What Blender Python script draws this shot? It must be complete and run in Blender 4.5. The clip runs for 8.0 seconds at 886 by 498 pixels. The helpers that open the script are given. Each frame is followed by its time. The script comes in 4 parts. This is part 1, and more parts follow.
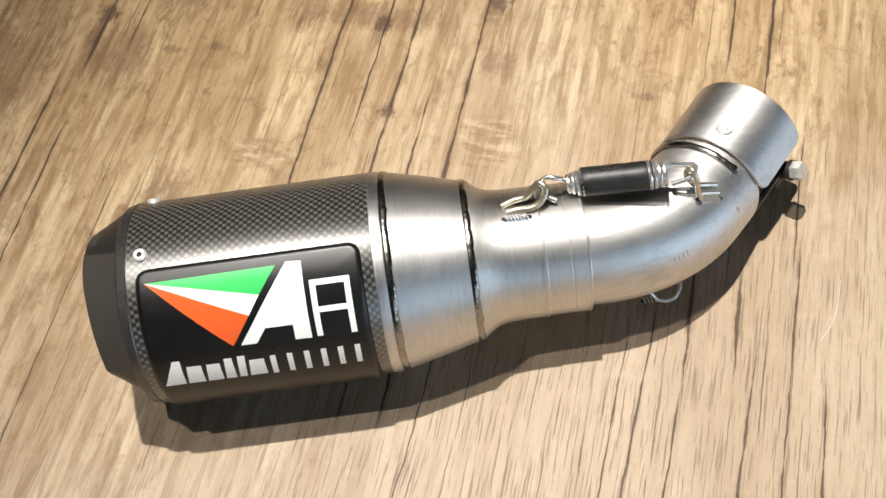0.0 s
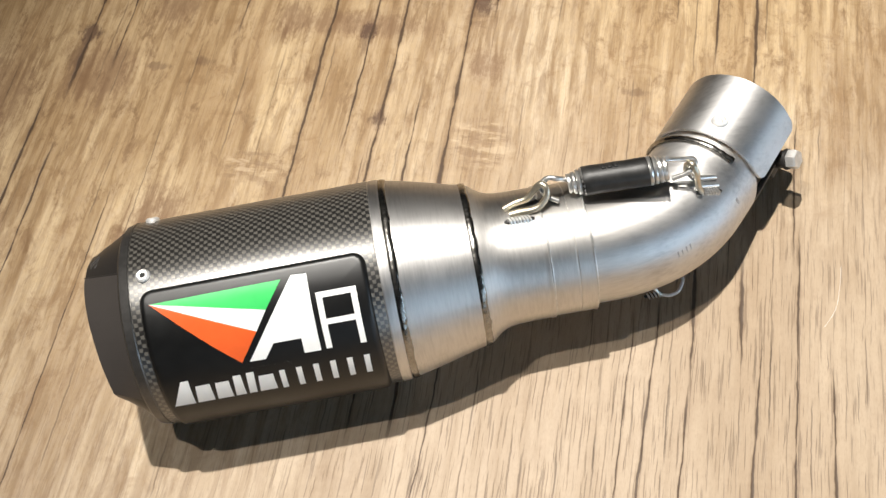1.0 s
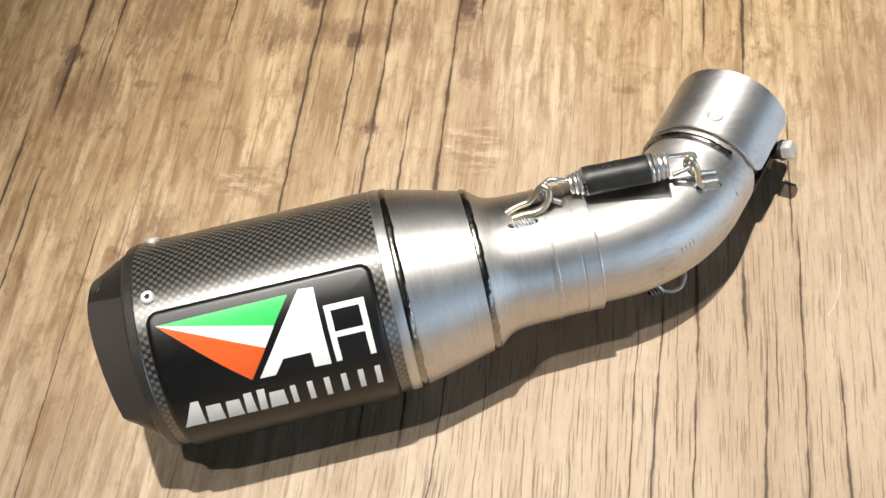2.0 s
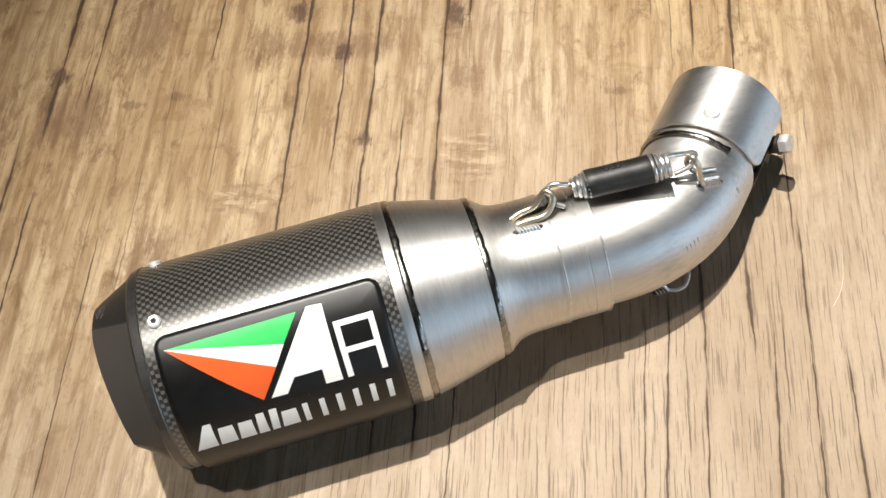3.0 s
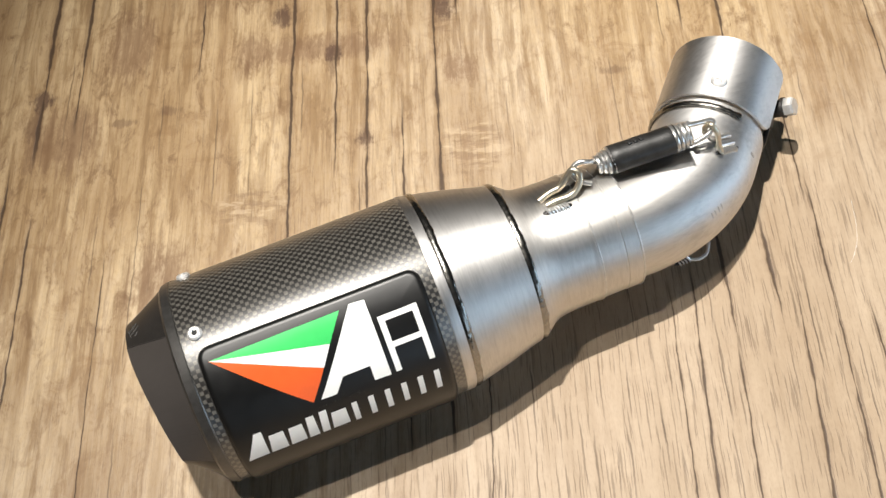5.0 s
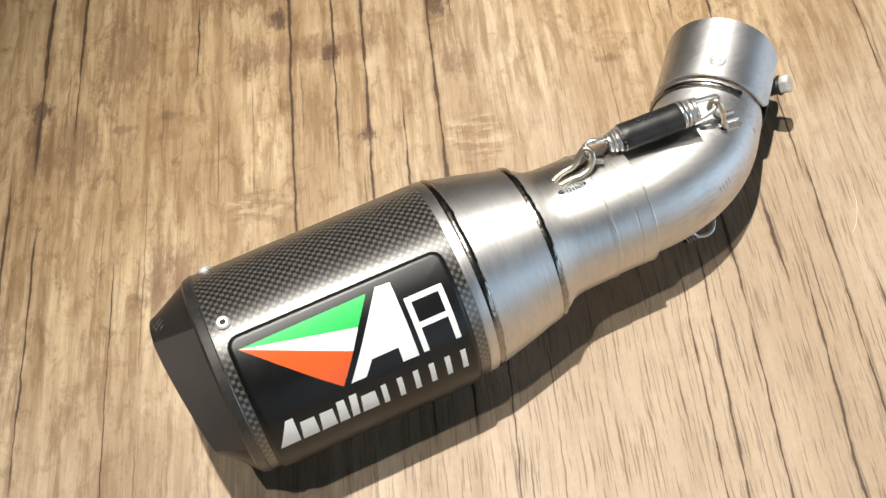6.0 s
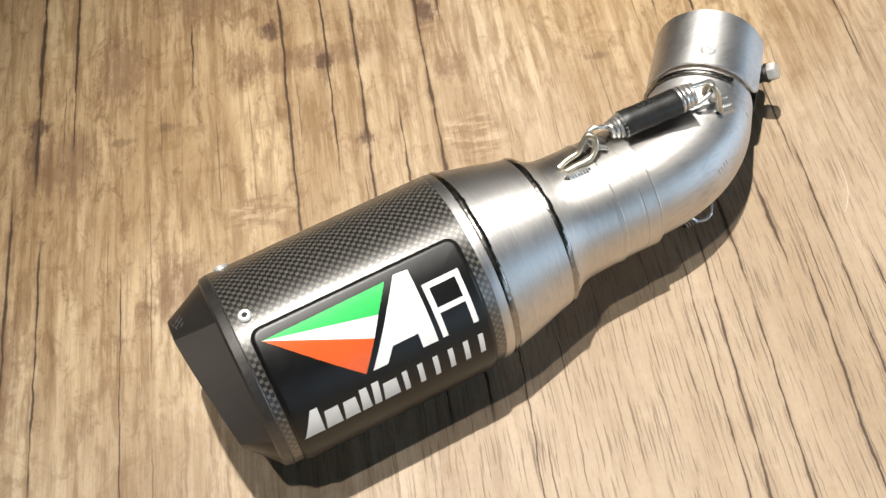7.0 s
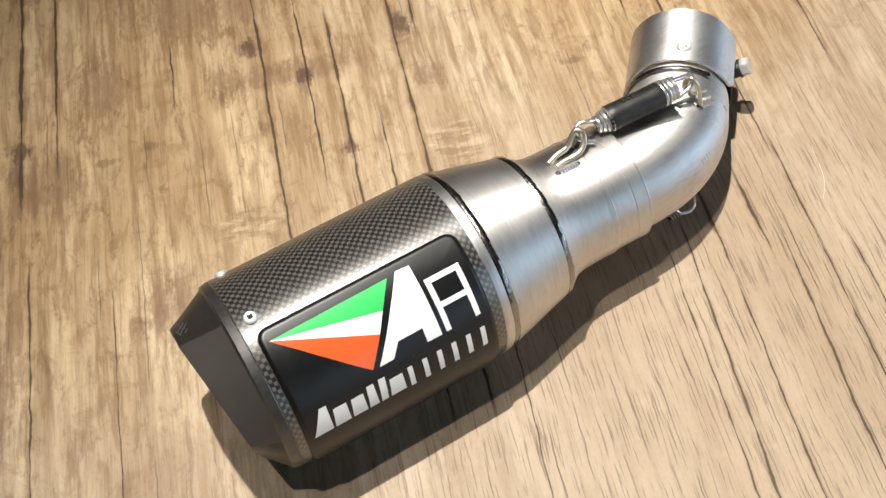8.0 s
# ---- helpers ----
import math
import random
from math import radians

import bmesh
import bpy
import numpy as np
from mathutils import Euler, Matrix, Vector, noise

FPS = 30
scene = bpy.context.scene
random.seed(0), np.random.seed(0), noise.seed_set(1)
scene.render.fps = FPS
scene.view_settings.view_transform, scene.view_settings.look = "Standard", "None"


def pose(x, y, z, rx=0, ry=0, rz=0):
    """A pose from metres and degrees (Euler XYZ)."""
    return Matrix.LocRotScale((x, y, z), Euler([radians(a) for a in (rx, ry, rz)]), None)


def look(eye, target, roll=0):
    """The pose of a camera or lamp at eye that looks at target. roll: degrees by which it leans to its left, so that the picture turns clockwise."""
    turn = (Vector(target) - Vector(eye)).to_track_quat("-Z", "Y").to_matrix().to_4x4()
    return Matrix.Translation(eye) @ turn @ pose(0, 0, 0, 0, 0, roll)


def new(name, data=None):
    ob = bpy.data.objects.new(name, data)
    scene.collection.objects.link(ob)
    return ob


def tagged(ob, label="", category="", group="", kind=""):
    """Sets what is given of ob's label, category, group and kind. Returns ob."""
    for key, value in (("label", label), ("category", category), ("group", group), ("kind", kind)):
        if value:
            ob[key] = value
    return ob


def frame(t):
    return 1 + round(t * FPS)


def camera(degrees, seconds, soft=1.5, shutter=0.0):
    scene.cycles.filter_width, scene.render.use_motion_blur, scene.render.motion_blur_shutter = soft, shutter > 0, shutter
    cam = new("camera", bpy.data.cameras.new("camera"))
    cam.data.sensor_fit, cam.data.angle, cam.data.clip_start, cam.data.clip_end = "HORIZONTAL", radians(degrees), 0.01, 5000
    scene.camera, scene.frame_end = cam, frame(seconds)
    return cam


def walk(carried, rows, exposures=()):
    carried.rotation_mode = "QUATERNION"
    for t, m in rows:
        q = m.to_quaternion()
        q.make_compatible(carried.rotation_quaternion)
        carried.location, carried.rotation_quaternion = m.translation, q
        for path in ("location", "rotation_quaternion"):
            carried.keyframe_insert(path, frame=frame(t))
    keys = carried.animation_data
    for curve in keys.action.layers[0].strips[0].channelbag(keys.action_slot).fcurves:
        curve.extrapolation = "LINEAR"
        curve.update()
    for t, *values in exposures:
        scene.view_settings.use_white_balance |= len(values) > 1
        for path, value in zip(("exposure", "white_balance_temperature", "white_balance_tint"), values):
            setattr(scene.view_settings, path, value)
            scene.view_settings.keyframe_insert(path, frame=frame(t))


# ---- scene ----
cam = camera(42.71, 8.0)
PATH = [
    (0, (0.02443, 0.03601, 0.45156), (0.00432, 0.29600, 0.02494), -10.50),
    (0.5, (0.01930, 0.03783, 0.45203), (0.00422, 0.29743, 0.02497), -10.91),
    (1, (0.01254, 0.03942, 0.45219), (0.00408, 0.29891, 0.02488), -11.09),
    (1.5, (0.00606, 0.04123, 0.45270), (0.00385, 0.30016, 0.02498), -11.24),
    (3, (-0.01064, 0.04872, 0.45314), (0.00387, 0.30711, 0.02533), -12.07),
    (3.5, (-0.01781, 0.05183, 0.45299), (0.00260, 0.30889, 0.02461), -12.13),
    (4, (-0.02828, 0.05460, 0.45233), (0.00018, 0.30975, 0.02328), -11.83),
    (4.5, (-0.03890, 0.05549, 0.45235), (-0.00286, 0.30894, 0.02285), -11.59),
    (6, (-0.08090, 0.04747, 0.45098), (-0.01471, 0.30179, 0.02562), -9.73),
    (6.5, (-0.09441, 0.04238, 0.45109), (-0.01817, 0.29878, 0.02866), -9.20),
    (7, (-0.10850, 0.03751, 0.45034), (-0.02041, 0.29634, 0.03172), -8.51),
    (7.5, (-0.12097, 0.03362, 0.44961), (-0.02075, 0.29405, 0.03472), -7.79),
    (8, (-0.13328, 0.03093, 0.44893), (-0.01959, 0.29136, 0.03754), -7.02),
]
walk(cam, [(t, look(eye, target, roll)) for t, eye, target, roll in PATH])

# ---------------------------------------------------------------- world and light
world = bpy.data.worlds.new("world")
scene.world = world
world.use_nodes = True
wn = world.node_tree
sky = wn.nodes.new("ShaderNodeTexSky")
sky.sky_type, sky.sun_disc = "NISHITA", False
sky.sun_elevation, sky.sun_rotation = radians(35), radians(200)
wn.links.new(sky.outputs[0], wn.nodes["Background"].inputs["Color"])
wn.nodes["Background"].inputs["Strength"].default_value = 0.05

ROOM_H = 1.75          # ceiling above the table top
SPOT_1 = (-0.05, 0.50, 1.70)
SPOT_2 = (-0.38, 0.22, 1.70)
SPOT_1_WATTS, SPOT_2_WATTS = 186.0, 42.0
WINDOW_WATTS = 4.4
EAST_WATTS = 9.0
scene.view_settings.exposure = 0.0


def spot_lamp(at, aim, watts, size):
    data = bpy.data.lights.new("spot", "SPOT")
    data.energy, data.color = watts, (1.0, 0.955, 0.885)
    data.spot_size, data.spot_blend, data.shadow_soft_size = radians(size), 1.0, 0.016
    ob = new("spot_lamp", data)
    ob.matrix_world = look(at, aim)
    return ob


spot_lamp((SPOT_1[0], SPOT_1[1], SPOT_1[2] - 0.06), (0.17, 0.20, 0), SPOT_1_WATTS, 44)
spot_lamp((SPOT_2[0], SPOT_2[1], SPOT_2[2] - 0.06), (0.17, 0.20, 0), SPOT_2_WATTS, 44)

win = bpy.data.lights.new("window_light", "AREA")
win.shape, win.size, win.size_y, win.energy, win.color = "RECTANGLE", 1.4, 0.64, WINDOW_WATTS, (0.56, 0.77, 1.0)
new("window_light", win).matrix_world = look((0.75, -1.46, 0.44), (0.2, 0.3, 0.05))
east = bpy.data.lights.new("window_light", "AREA")
east.shape, east.size, east.size_y, east.energy, east.color = "RECTANGLE", 0.9, 0.55, EAST_WATTS, (0.56, 0.77, 1.0)
new("window_light", east).matrix_world = look((1.86, -0.75, 0.32), (0.1, 0.2, 0.05))


# ---------------------------------------------------------------- materials
def material(name):
    m = bpy.data.materials.new(name)
    m.use_nodes = True
    return m, m.node_tree, m.node_tree.nodes["Principled BSDF"]


def node(tree, kind, **values):
    n = tree.nodes.new(kind)
    for key, value in values.items():
        n.inputs[key.replace("_", " ")].default_value = value
    return n


def maths(tree, op, a, b=None, clamp=False):
    n = tree.nodes.new("ShaderNodeMath")
    n.operation, n.use_clamp = op, clamp
    for i, v in enumerate((a, b)):
        if v is None:
            continue
        if isinstance(v, (int, float)):
            n.inputs[i].default_value = v
        else:
            tree.links.new(v, n.inputs[i])
    return n.outputs[0]


def smooth(tree, x, lo, hi):
    n = tree.nodes.new("ShaderNodeMapRange")
    n.interpolation_type = "SMOOTHSTEP"
    n.inputs["From Min"].default_value, n.inputs["From Max"].default_value = lo, hi
    tree.links.new(x, n.inputs["Value"])
    return n.outputs["Result"]


def mix(tree, fac, a, b, blend="MIX"):
    n = tree.nodes.new("ShaderNodeMix")
    n.data_type, n.blend_type = "RGBA", blend
    for i, v in ((0, fac), (6, a), (7, b)):
        if isinstance(v, (int, float)):
            n.inputs[i].default_value = v
        elif isinstance(v, tuple):
            n.inputs[i].default_value = (*v, 1)
        else:
            tree.links.new(v, n.inputs[i])
    return n.outputs[2]


def vec(tree, x, y, z=0.0):
    n = tree.nodes.new("ShaderNodeCombineXYZ")
    for i, v in enumerate((x, y, z)):
        if isinstance(v, (int, float)):
            n.inputs[i].default_value = v
        else:
            tree.links.new(v, n.inputs[i])
    return n.outputs[0]


def noise_tex(tree, vector, scale=1.0, detail=3.0, rough=0.5, distort=0.0):
    n = node(tree, "ShaderNodeTexNoise", Scale=scale, Detail=detail, Roughness=rough, Distortion=distort)
    tree.links.new(vector, n.inputs["Vector"])
    return n.outputs["Fac"]


def bump(tree, height, strength, distance):
    n = node(tree, "ShaderNodeBump", Strength=strength, Distance=distance)
    tree.links.new(height, n.inputs["Height"])
    return n.outputs["Normal"]


GRAIN = radians(17.3)
# open cracks of the board: place across the grain and along it at one end, the same at the other, half width in mm
CRACKS_BACK = [
    (-0.3060, 0.37, -0.3060, 0.60, 1.3), (-0.2868, 0.39, -0.2868, 0.60, 1.0), (-0.3176, 0.24, -0.3176, 0.375, 1.0), (-0.3020, 0.20, -0.3020, 0.345, 0.7),
    (-0.1735, 0.20, -0.1735, 0.60, 0.8), (-0.1505, 0.35, -0.1505, 0.60, 0.6), (-0.1345, 0.30, -0.1345, 0.48, 0.9), (-0.1165, 0.20, -0.1165, 0.395, 0.6),
    (-0.0985, 0.20, -0.0985, 0.60, 0.9), (-0.2230, 0.42, -0.2230, 0.48, 0.6), (-0.2620, 0.10, -0.2620, 0.32, 0.5), (0.0288, 0.42, 0.0288, 0.60, 0.6),
    (0.0481, 0.35, 0.0481, 0.60, 0.9), (0.0682, 0.31, 0.0682, 0.395, 0.45), (0.1208, 0.36, 0.1208, 0.60, 0.45), (-0.0862, 0.44, -0.0862, 0.60, 0.6),
]
CRACKS_FRONT = [
    (-0.0880, 0.05, -0.0810, 0.26, 0.6), (-0.0040, 0.05, 0.0008, 0.28, 0.6), (0.0030, 0.07, 0.0117, 0.29, 1.1), (0.0225, 0.10, 0.0262, 0.25, 0.8),
    (0.0268, 0.24, 0.0250, 0.34, 1.0), (0.0472, 0.25, 0.0458, 0.315, 0.9), (0.0490, 0.05, 0.0557, 0.277, 1.1), (0.0698, 0.05, 0.0709, 0.33, 0.8),
    (0.0890, 0.10, 0.0850, 0.265, 1.0),
]
# knots and smudges: across, along, half sizes across and along
KNOTS = [
    (-0.180, 0.458, 0.0085, 0.011), (-0.093, 0.454, 0.0095, 0.014), (-0.1513, 0.4295, 0.007, 0.008), (-0.135, 0.3725, 0.006, 0.011),
    (-0.307, 0.4158, 0.010, 0.009),
]
SMUDGES = [(-0.238, 0.402, 0.007, 0.004), (-0.262, 0.3965, 0.010, 0.0035), (-0.0097, 0.401, 0.010, 0.0034), (-0.152, 0.425, 0.004, 0.016), (-0.310, 0.40, 0.008, 0.014)]
# mottled areas whose colour is also tinted for the lamps' warm falloff
WARM = [(-0.30, 0.45, 0.26, 0.30), (0.03, 0.50, 0.13, 0.16)]
STAINS = [(-0.163, 0.4345, 0.058, 0.011), (-0.262, 0.448, 0.020, 0.032), (-0.292, 0.389, 0.030, 0.026), (-0.1955, 0.436, 0.013, 0.016), (-0.355, 0.36, 0.035, 0.06),
          (-0.087, 0.412, 0.012, 0.014), (-0.20, 0.51, 0.07, 0.05), (-0.33, 0.27, 0.03, 0.05), (-0.235, 0.30, 0.02, 0.03)]
# short saw marks that run across the grain
SAW_MARKS = [(-0.191, 0.337, 0.020, 0.012), (-0.082, 0.362, 0.018, 0.017), (-0.093, 0.447, 0.010, 0.012)]


def wood_material():
    m, t, bsdf = material("weathered_oak")
    coord = t.nodes.new("ShaderNodeTexCoord")
    turn = t.nodes.new("ShaderNodeMapping")
    turn.inputs["Rotation"].default_value = (0, 0, GRAIN)
    t.links.new(coord.outputs["Object"], turn.inputs["Vector"])
    sep = t.nodes.new("ShaderNodeSeparateXYZ")
    t.links.new(turn.outputs[0], sep.inputs[0])
    p, q = sep.outputs[0], sep.outputs[1]
    # the grain wanders a little
    wob = noise_tex(t, vec(t, maths(t, "MULTIPLY", p, 9.0), maths(t, "MULTIPLY", q, 16.0)), 1.0, 3.0, 0.6)
    pw = maths(t, "ADD", p, maths(t, "MULTIPLY", maths(t, "SUBTRACT", wob, 0.5), 0.0030))
    fine = noise_tex(t, vec(t, maths(t, "MULTIPLY", p, 300.0), maths(t, "MULTIPLY", q, 90.0)), 1.0, 2.0, 0.6)
    pf = maths(t, "ADD", pw, maths(t, "MULTIPLY", maths(t, "SUBTRACT", fine, 0.5), 0.0008))
    broad = noise_tex(t, vec(t, maths(t, "MULTIPLY", pw, 22.0), maths(t, "MULTIPLY", q, 6.0)), 1.0, 4.0, 0.55)
    streak = noise_tex(t, vec(t, maths(t, "MULTIPLY", pw, 210.0), maths(t, "MULTIPLY", q, 9.0)), 1.0, 5.0, 0.65)
    waver = noise_tex(t, vec(t, maths(t, "MULTIPLY", p, 26.0), maths(t, "MULTIPLY", q, 70.0), 5.0), 1.0, 3.0, 0.6)
    pc = maths(t, "ADD", pf, maths(t, "MULTIPLY", maths(t, "SUBTRACT", waver, 0.5), 0.0017))
    pores = noise_tex(t, vec(t, maths(t, "MULTIPLY", pw, 1050.0), maths(t, "MULTIPLY", q, 34.0)), 1.0, 2.0, 0.6)
    front = maths(t, "MULTIPLY", smooth(t, p, -0.26, -0.06), maths(t, "SUBTRACT", 1.0, smooth(t, q, 0.28, 0.42)))
    smear = noise_tex(t, vec(t, maths(t, "MULTIPLY", pw, 165.0), maths(t, "MULTIPLY", q, 24.0), 3.0), 1.0, 5.0, 0.65, 0.5)
    cross = noise_tex(t, vec(t, maths(t, "MULTIPLY", p, 40.0), maths(t, "MULTIPLY", q, 95.0)), 1.0, 3.0, 0.6)
    back = maths(t, "SUBTRACT", 1.0, front)

    def behind(least, most):
        """A share that is larger on the coarser stretch of the board."""
        return maths(t, "ADD", maths(t, "MULTIPLY", back, most - least), least)

    col = mix(t, smooth(t, broad, 0.30, 0.72), mix(t, front, (0.345, 0.247, 0.156), (0.362, 0.268, 0.176)), mix(t, front, (0.590, 0.480, 0.352), (0.450, 0.350, 0.248)))
    bands = noise_tex(t, vec(t, maths(t, "MULTIPLY", pw, 75.0), maths(t, "MULTIPLY", q, 5.0), 14.0), 1.0, 4.0, 0.6, 0.3)
    col = mix(t, maths(t, "MULTIPLY", smooth(t, bands, 0.50, 0.66), behind(0.05, 0.42)), col, (0.225, 0.135, 0.070))
    col = mix(t, maths(t, "MULTIPLY", smooth(t, streak, 0.44, 0.68), behind(0.20, 0.50)), col, (0.195, 0.128, 0.074))
    col = mix(t, maths(t, "MULTIPLY", smooth(t, cross, 0.55, 0.75), 0.12), col, (0.620, 0.470, 0.320))
    col = mix(t, maths(t, "MULTIPLY", smooth(t, smear, 0.47, 0.63), behind(0.12, 0.55)), col, (0.195, 0.118, 0.058))
    speck = noise_tex(t, vec(t, maths(t, "MULTIPLY", p, 1500.0), maths(t, "MULTIPLY", q, 420.0)), 1.0, 3.0, 0.7)
    col = mix(t, maths(t, "MULTIPLY", smooth(t, speck, 0.45, 0.75), 0.22), col, (0.170, 0.110, 0.066))
    figure = noise_tex(t, vec(t, maths(t, "MULTIPLY", pw, 46.0), maths(t, "MULTIPLY", q, 52.0), 2.0), 1.0, 6.0, 0.72, 0.8)
    col = mix(t, maths(t, "MULTIPLY", smooth(t, figure, 0.53, 0.68), behind(0.10, 0.42)), col, (0.215, 0.128, 0.066))
    pore = maths(t, "MULTIPLY", smooth(t, pores, 0.56, 0.64), maths(t, "ADD", maths(t, "MULTIPLY", front, 0.30), 0.16))
    col = mix(t, pore, col, (0.095, 0.058, 0.034))
    # knots and stains with ragged edges
    rag = noise_tex(t, vec(t, maths(t, "MULTIPLY", p, 360.0), maths(t, "MULTIPLY", q, 170.0)), 1.0, 5.0, 0.75)

    def blot(rows, strength, lo, hi, torn_by=2.6):
        out = None
        for a, b, ra, rb in rows:
            da = maths(t, "DIVIDE", maths(t, "SUBTRACT", p, a), ra)
            db = maths(t, "DIVIDE", maths(t, "SUBTRACT", q, b), rb)
            dist = maths(t, "SQRT", maths(t, "ADD", maths(t, "MULTIPLY", da, da), maths(t, "MULTIPLY", db, db)))
            near = maths(t, "SUBTRACT", 1.0, smooth(t, dist, 0.2, 1.3))
            out = near if out is None else maths(t, "MAXIMUM", out, near)
        torn = maths(t, "ADD", out, maths(t, "MULTIPLY", maths(t, "SUBTRACT", maths(t, "MULTIPLY", maths(t, "ADD", rag, streak), 0.5), 0.5), torn_by))
        return maths(t, "MULTIPLY", maths(t, "MULTIPLY", smooth(t, torn, lo, hi), smooth(t, out, 0.0, 0.25)), strength)

    # the warm falloff of the lamplight is multiplied into the wood colour
    warm = blot(WARM, 1.0, -0.2, 1.2)
    col = mix(t, maths(t, "MULTIPLY", warm, 0.75), col, (1.03, 0.92, 0.66), "MULTIPLY")
    mottle = noise_tex(t, vec(t, maths(t, "MULTIPLY", p, 105.0), maths(t, "MULTIPLY", q, 48.0), 6.0), 1.0, 6.0, 0.75, 0.5)
    col = mix(t, maths(t, "MULTIPLY", maths(t, "MULTIPLY", smooth(t, mottle, 0.50, 0.68), maths(t, "ADD", warm, 0.12)), 0.74), col, (0.175, 0.098, 0.045))
    col = mix(t, blot(STAINS, 0.56, 0.15, 1.05, 4.5), col, (0.165, 0.090, 0.050))
    saw = noise_tex(t, vec(t, maths(t, "MULTIPLY", p, 62.0), maths(t, "MULTIPLY", q, 210.0), 8.0), 1.0, 3.0, 0.6)
    col = mix(t, maths(t, "MULTIPLY", blot(SAW_MARKS, 1.0, 0.0, 0.6), maths(t, "MULTIPLY", smooth(t, saw, 0.47, 0.60), 0.42)), col, (0.170, 0.098, 0.055))
    col = mix(t, maths(t, "MULTIPLY", blot(SAW_MARKS, 1.0, 0.0, 0.6), maths(t, "MULTIPLY", maths(t, "SUBTRACT", 1.0, smooth(t, saw, 0.36, 0.45)), 0.35)), col, (0.640, 0.500, 0.345))
    col = mix(t, blot(SMUDGES, 0.50, 0.30, 1.00, 4.5), col, (0.120, 0.066, 0.038))
    col = mix(t, blot(KNOTS, 0.84, 0.40, 1.05, 3.6), col, (0.085, 0.046, 0.030))
    # cracks, each with a soft brown margin
    crack = margin = None
    swell = noise_tex(t, vec(t, maths(t, "MULTIPLY", p, 9.0), maths(t, "MULTIPLY", q, 42.0), 12.0), 1.0, 3.0, 0.6)
    swell = maths(t, "MAXIMUM", maths(t, "ADD", maths(t, "MULTIPLY", swell, 4.0), -1.15), 0.22)
    for a0, q0, a1, q1, half in CRACKS_BACK + CRACKS_FRONT:
        slope = (a1 - a0) / (q1 - q0)
        off = maths(t, "ABSOLUTE", maths(t, "SUBTRACT", maths(t, "SUBTRACT", pc, a0 - slope * q0), maths(t, "MULTIPLY", q, slope)))
        wide = maths(t, "MULTIPLY", swell, half * (0.00080 if q0 > 0.19 else 0.00050))
        share = maths(t, "DIVIDE", off, wide)
        ends = maths(t, "MULTIPLY", smooth(t, q, q0 - 0.004, q0 + 0.02), maths(t, "SUBTRACT", 1.0, smooth(t, q, q1 - 0.02, q1 + 0.004)))
        one = maths(t, "MULTIPLY", maths(t, "SUBTRACT", 1.0, smooth(t, share, 0.45, 1.4)), ends)
        edge = maths(t, "MULTIPLY", maths(t, "SUBTRACT", 1.0, smooth(t, share, 0.8, 4.5)), ends)
        crack = one if crack is None else maths(t, "MAXIMUM", crack, one)
        margin = edge if margin is None else maths(t, "MAXIMUM", margin, edge)

    def hairlines(per_metre, half, along, lo, hi):
        """Narrow broken lines along the grain, one to a column at a place of its own."""
        u = maths(t, "MULTIPLY", pc, per_metre)
        column = maths(t, "FLOOR", u)
        own = t.nodes.new("ShaderNodeTexWhiteNoise")
        own.noise_dimensions = "1D"
        t.links.new(column, own.inputs["W"])
        off = maths(t, "ABSOLUTE", maths(t, "SUBTRACT", maths(t, "SUBTRACT", maths(t, "FRACT", u), 0.5), maths(t, "MULTIPLY", maths(t, "SUBTRACT", own.outputs["Value"], 0.5), 0.7)))
        run = noise_tex(t, vec(t, maths(t, "MULTIPLY", column, 7.31), maths(t, "MULTIPLY", q, along), per_metre), 1.0, 2.0, 0.5)
        line = maths(t, "SUBTRACT", 1.0, smooth(t, off, half * per_metre * 0.3, half * per_metre * 1.2))
        return maths(t, "MULTIPLY", line, smooth(t, run, lo, hi))

    stray = maths(t, "MULTIPLY", hairlines(70.0, 0.00045, 14.0, 0.54, 0.66), behind(0.75, 0.60))
    hair = maths(t, "MAXIMUM", hairlines(270.0, 0.00022, 55.0, 0.51, 0.66), hairlines(160.0, 0.00036, 24.0, 0.52, 0.64))
    hair = maths(t, "MULTIPLY", hair, behind(0.60, 0.22))
    col = mix(t, maths(t, "MULTIPLY", margin, 0.30), col, (0.150, 0.088, 0.048))
    col = mix(t, hair, col, (0.085, 0.052, 0.034))
    col = mix(t, maths(t, "MULTIPLY", maths(t, "MULTIPLY", maths(t, "MAXIMUM", crack, stray), smooth(t, speck, 0.02, 0.36)), 0.94), col, (0.062, 0.037, 0.022))
    t.links.new(col, bsdf.inputs["Base Color"])
    rough = maths(t, "ADD", maths(t, "MULTIPLY", streak, 0.20), 0.42)
    t.links.new(rough, bsdf.inputs["Roughness"])
    bsdf.inputs["Specular IOR Level"].default_value = 0.35
    h = maths(t, "SUBTRACT", maths(t, "MULTIPLY", streak, 0.25), maths(t, "ADD", maths(t, "MULTIPLY", crack, 0.8), maths(t, "MULTIPLY", maths(t, "ADD", pore, hair), 0.4)))
    t.links.new(bump(t, h, 0.5, 0.0006), bsdf.inputs["Normal"])
    return m


def object_xyz(t):
    coord = t.nodes.new("ShaderNodeTexCoord")
    sep = t.nodes.new("ShaderNodeSeparateXYZ")
    t.links.new(coord.outputs["Object"], sep.inputs[0])
    return coord.outputs["Object"], sep.outputs


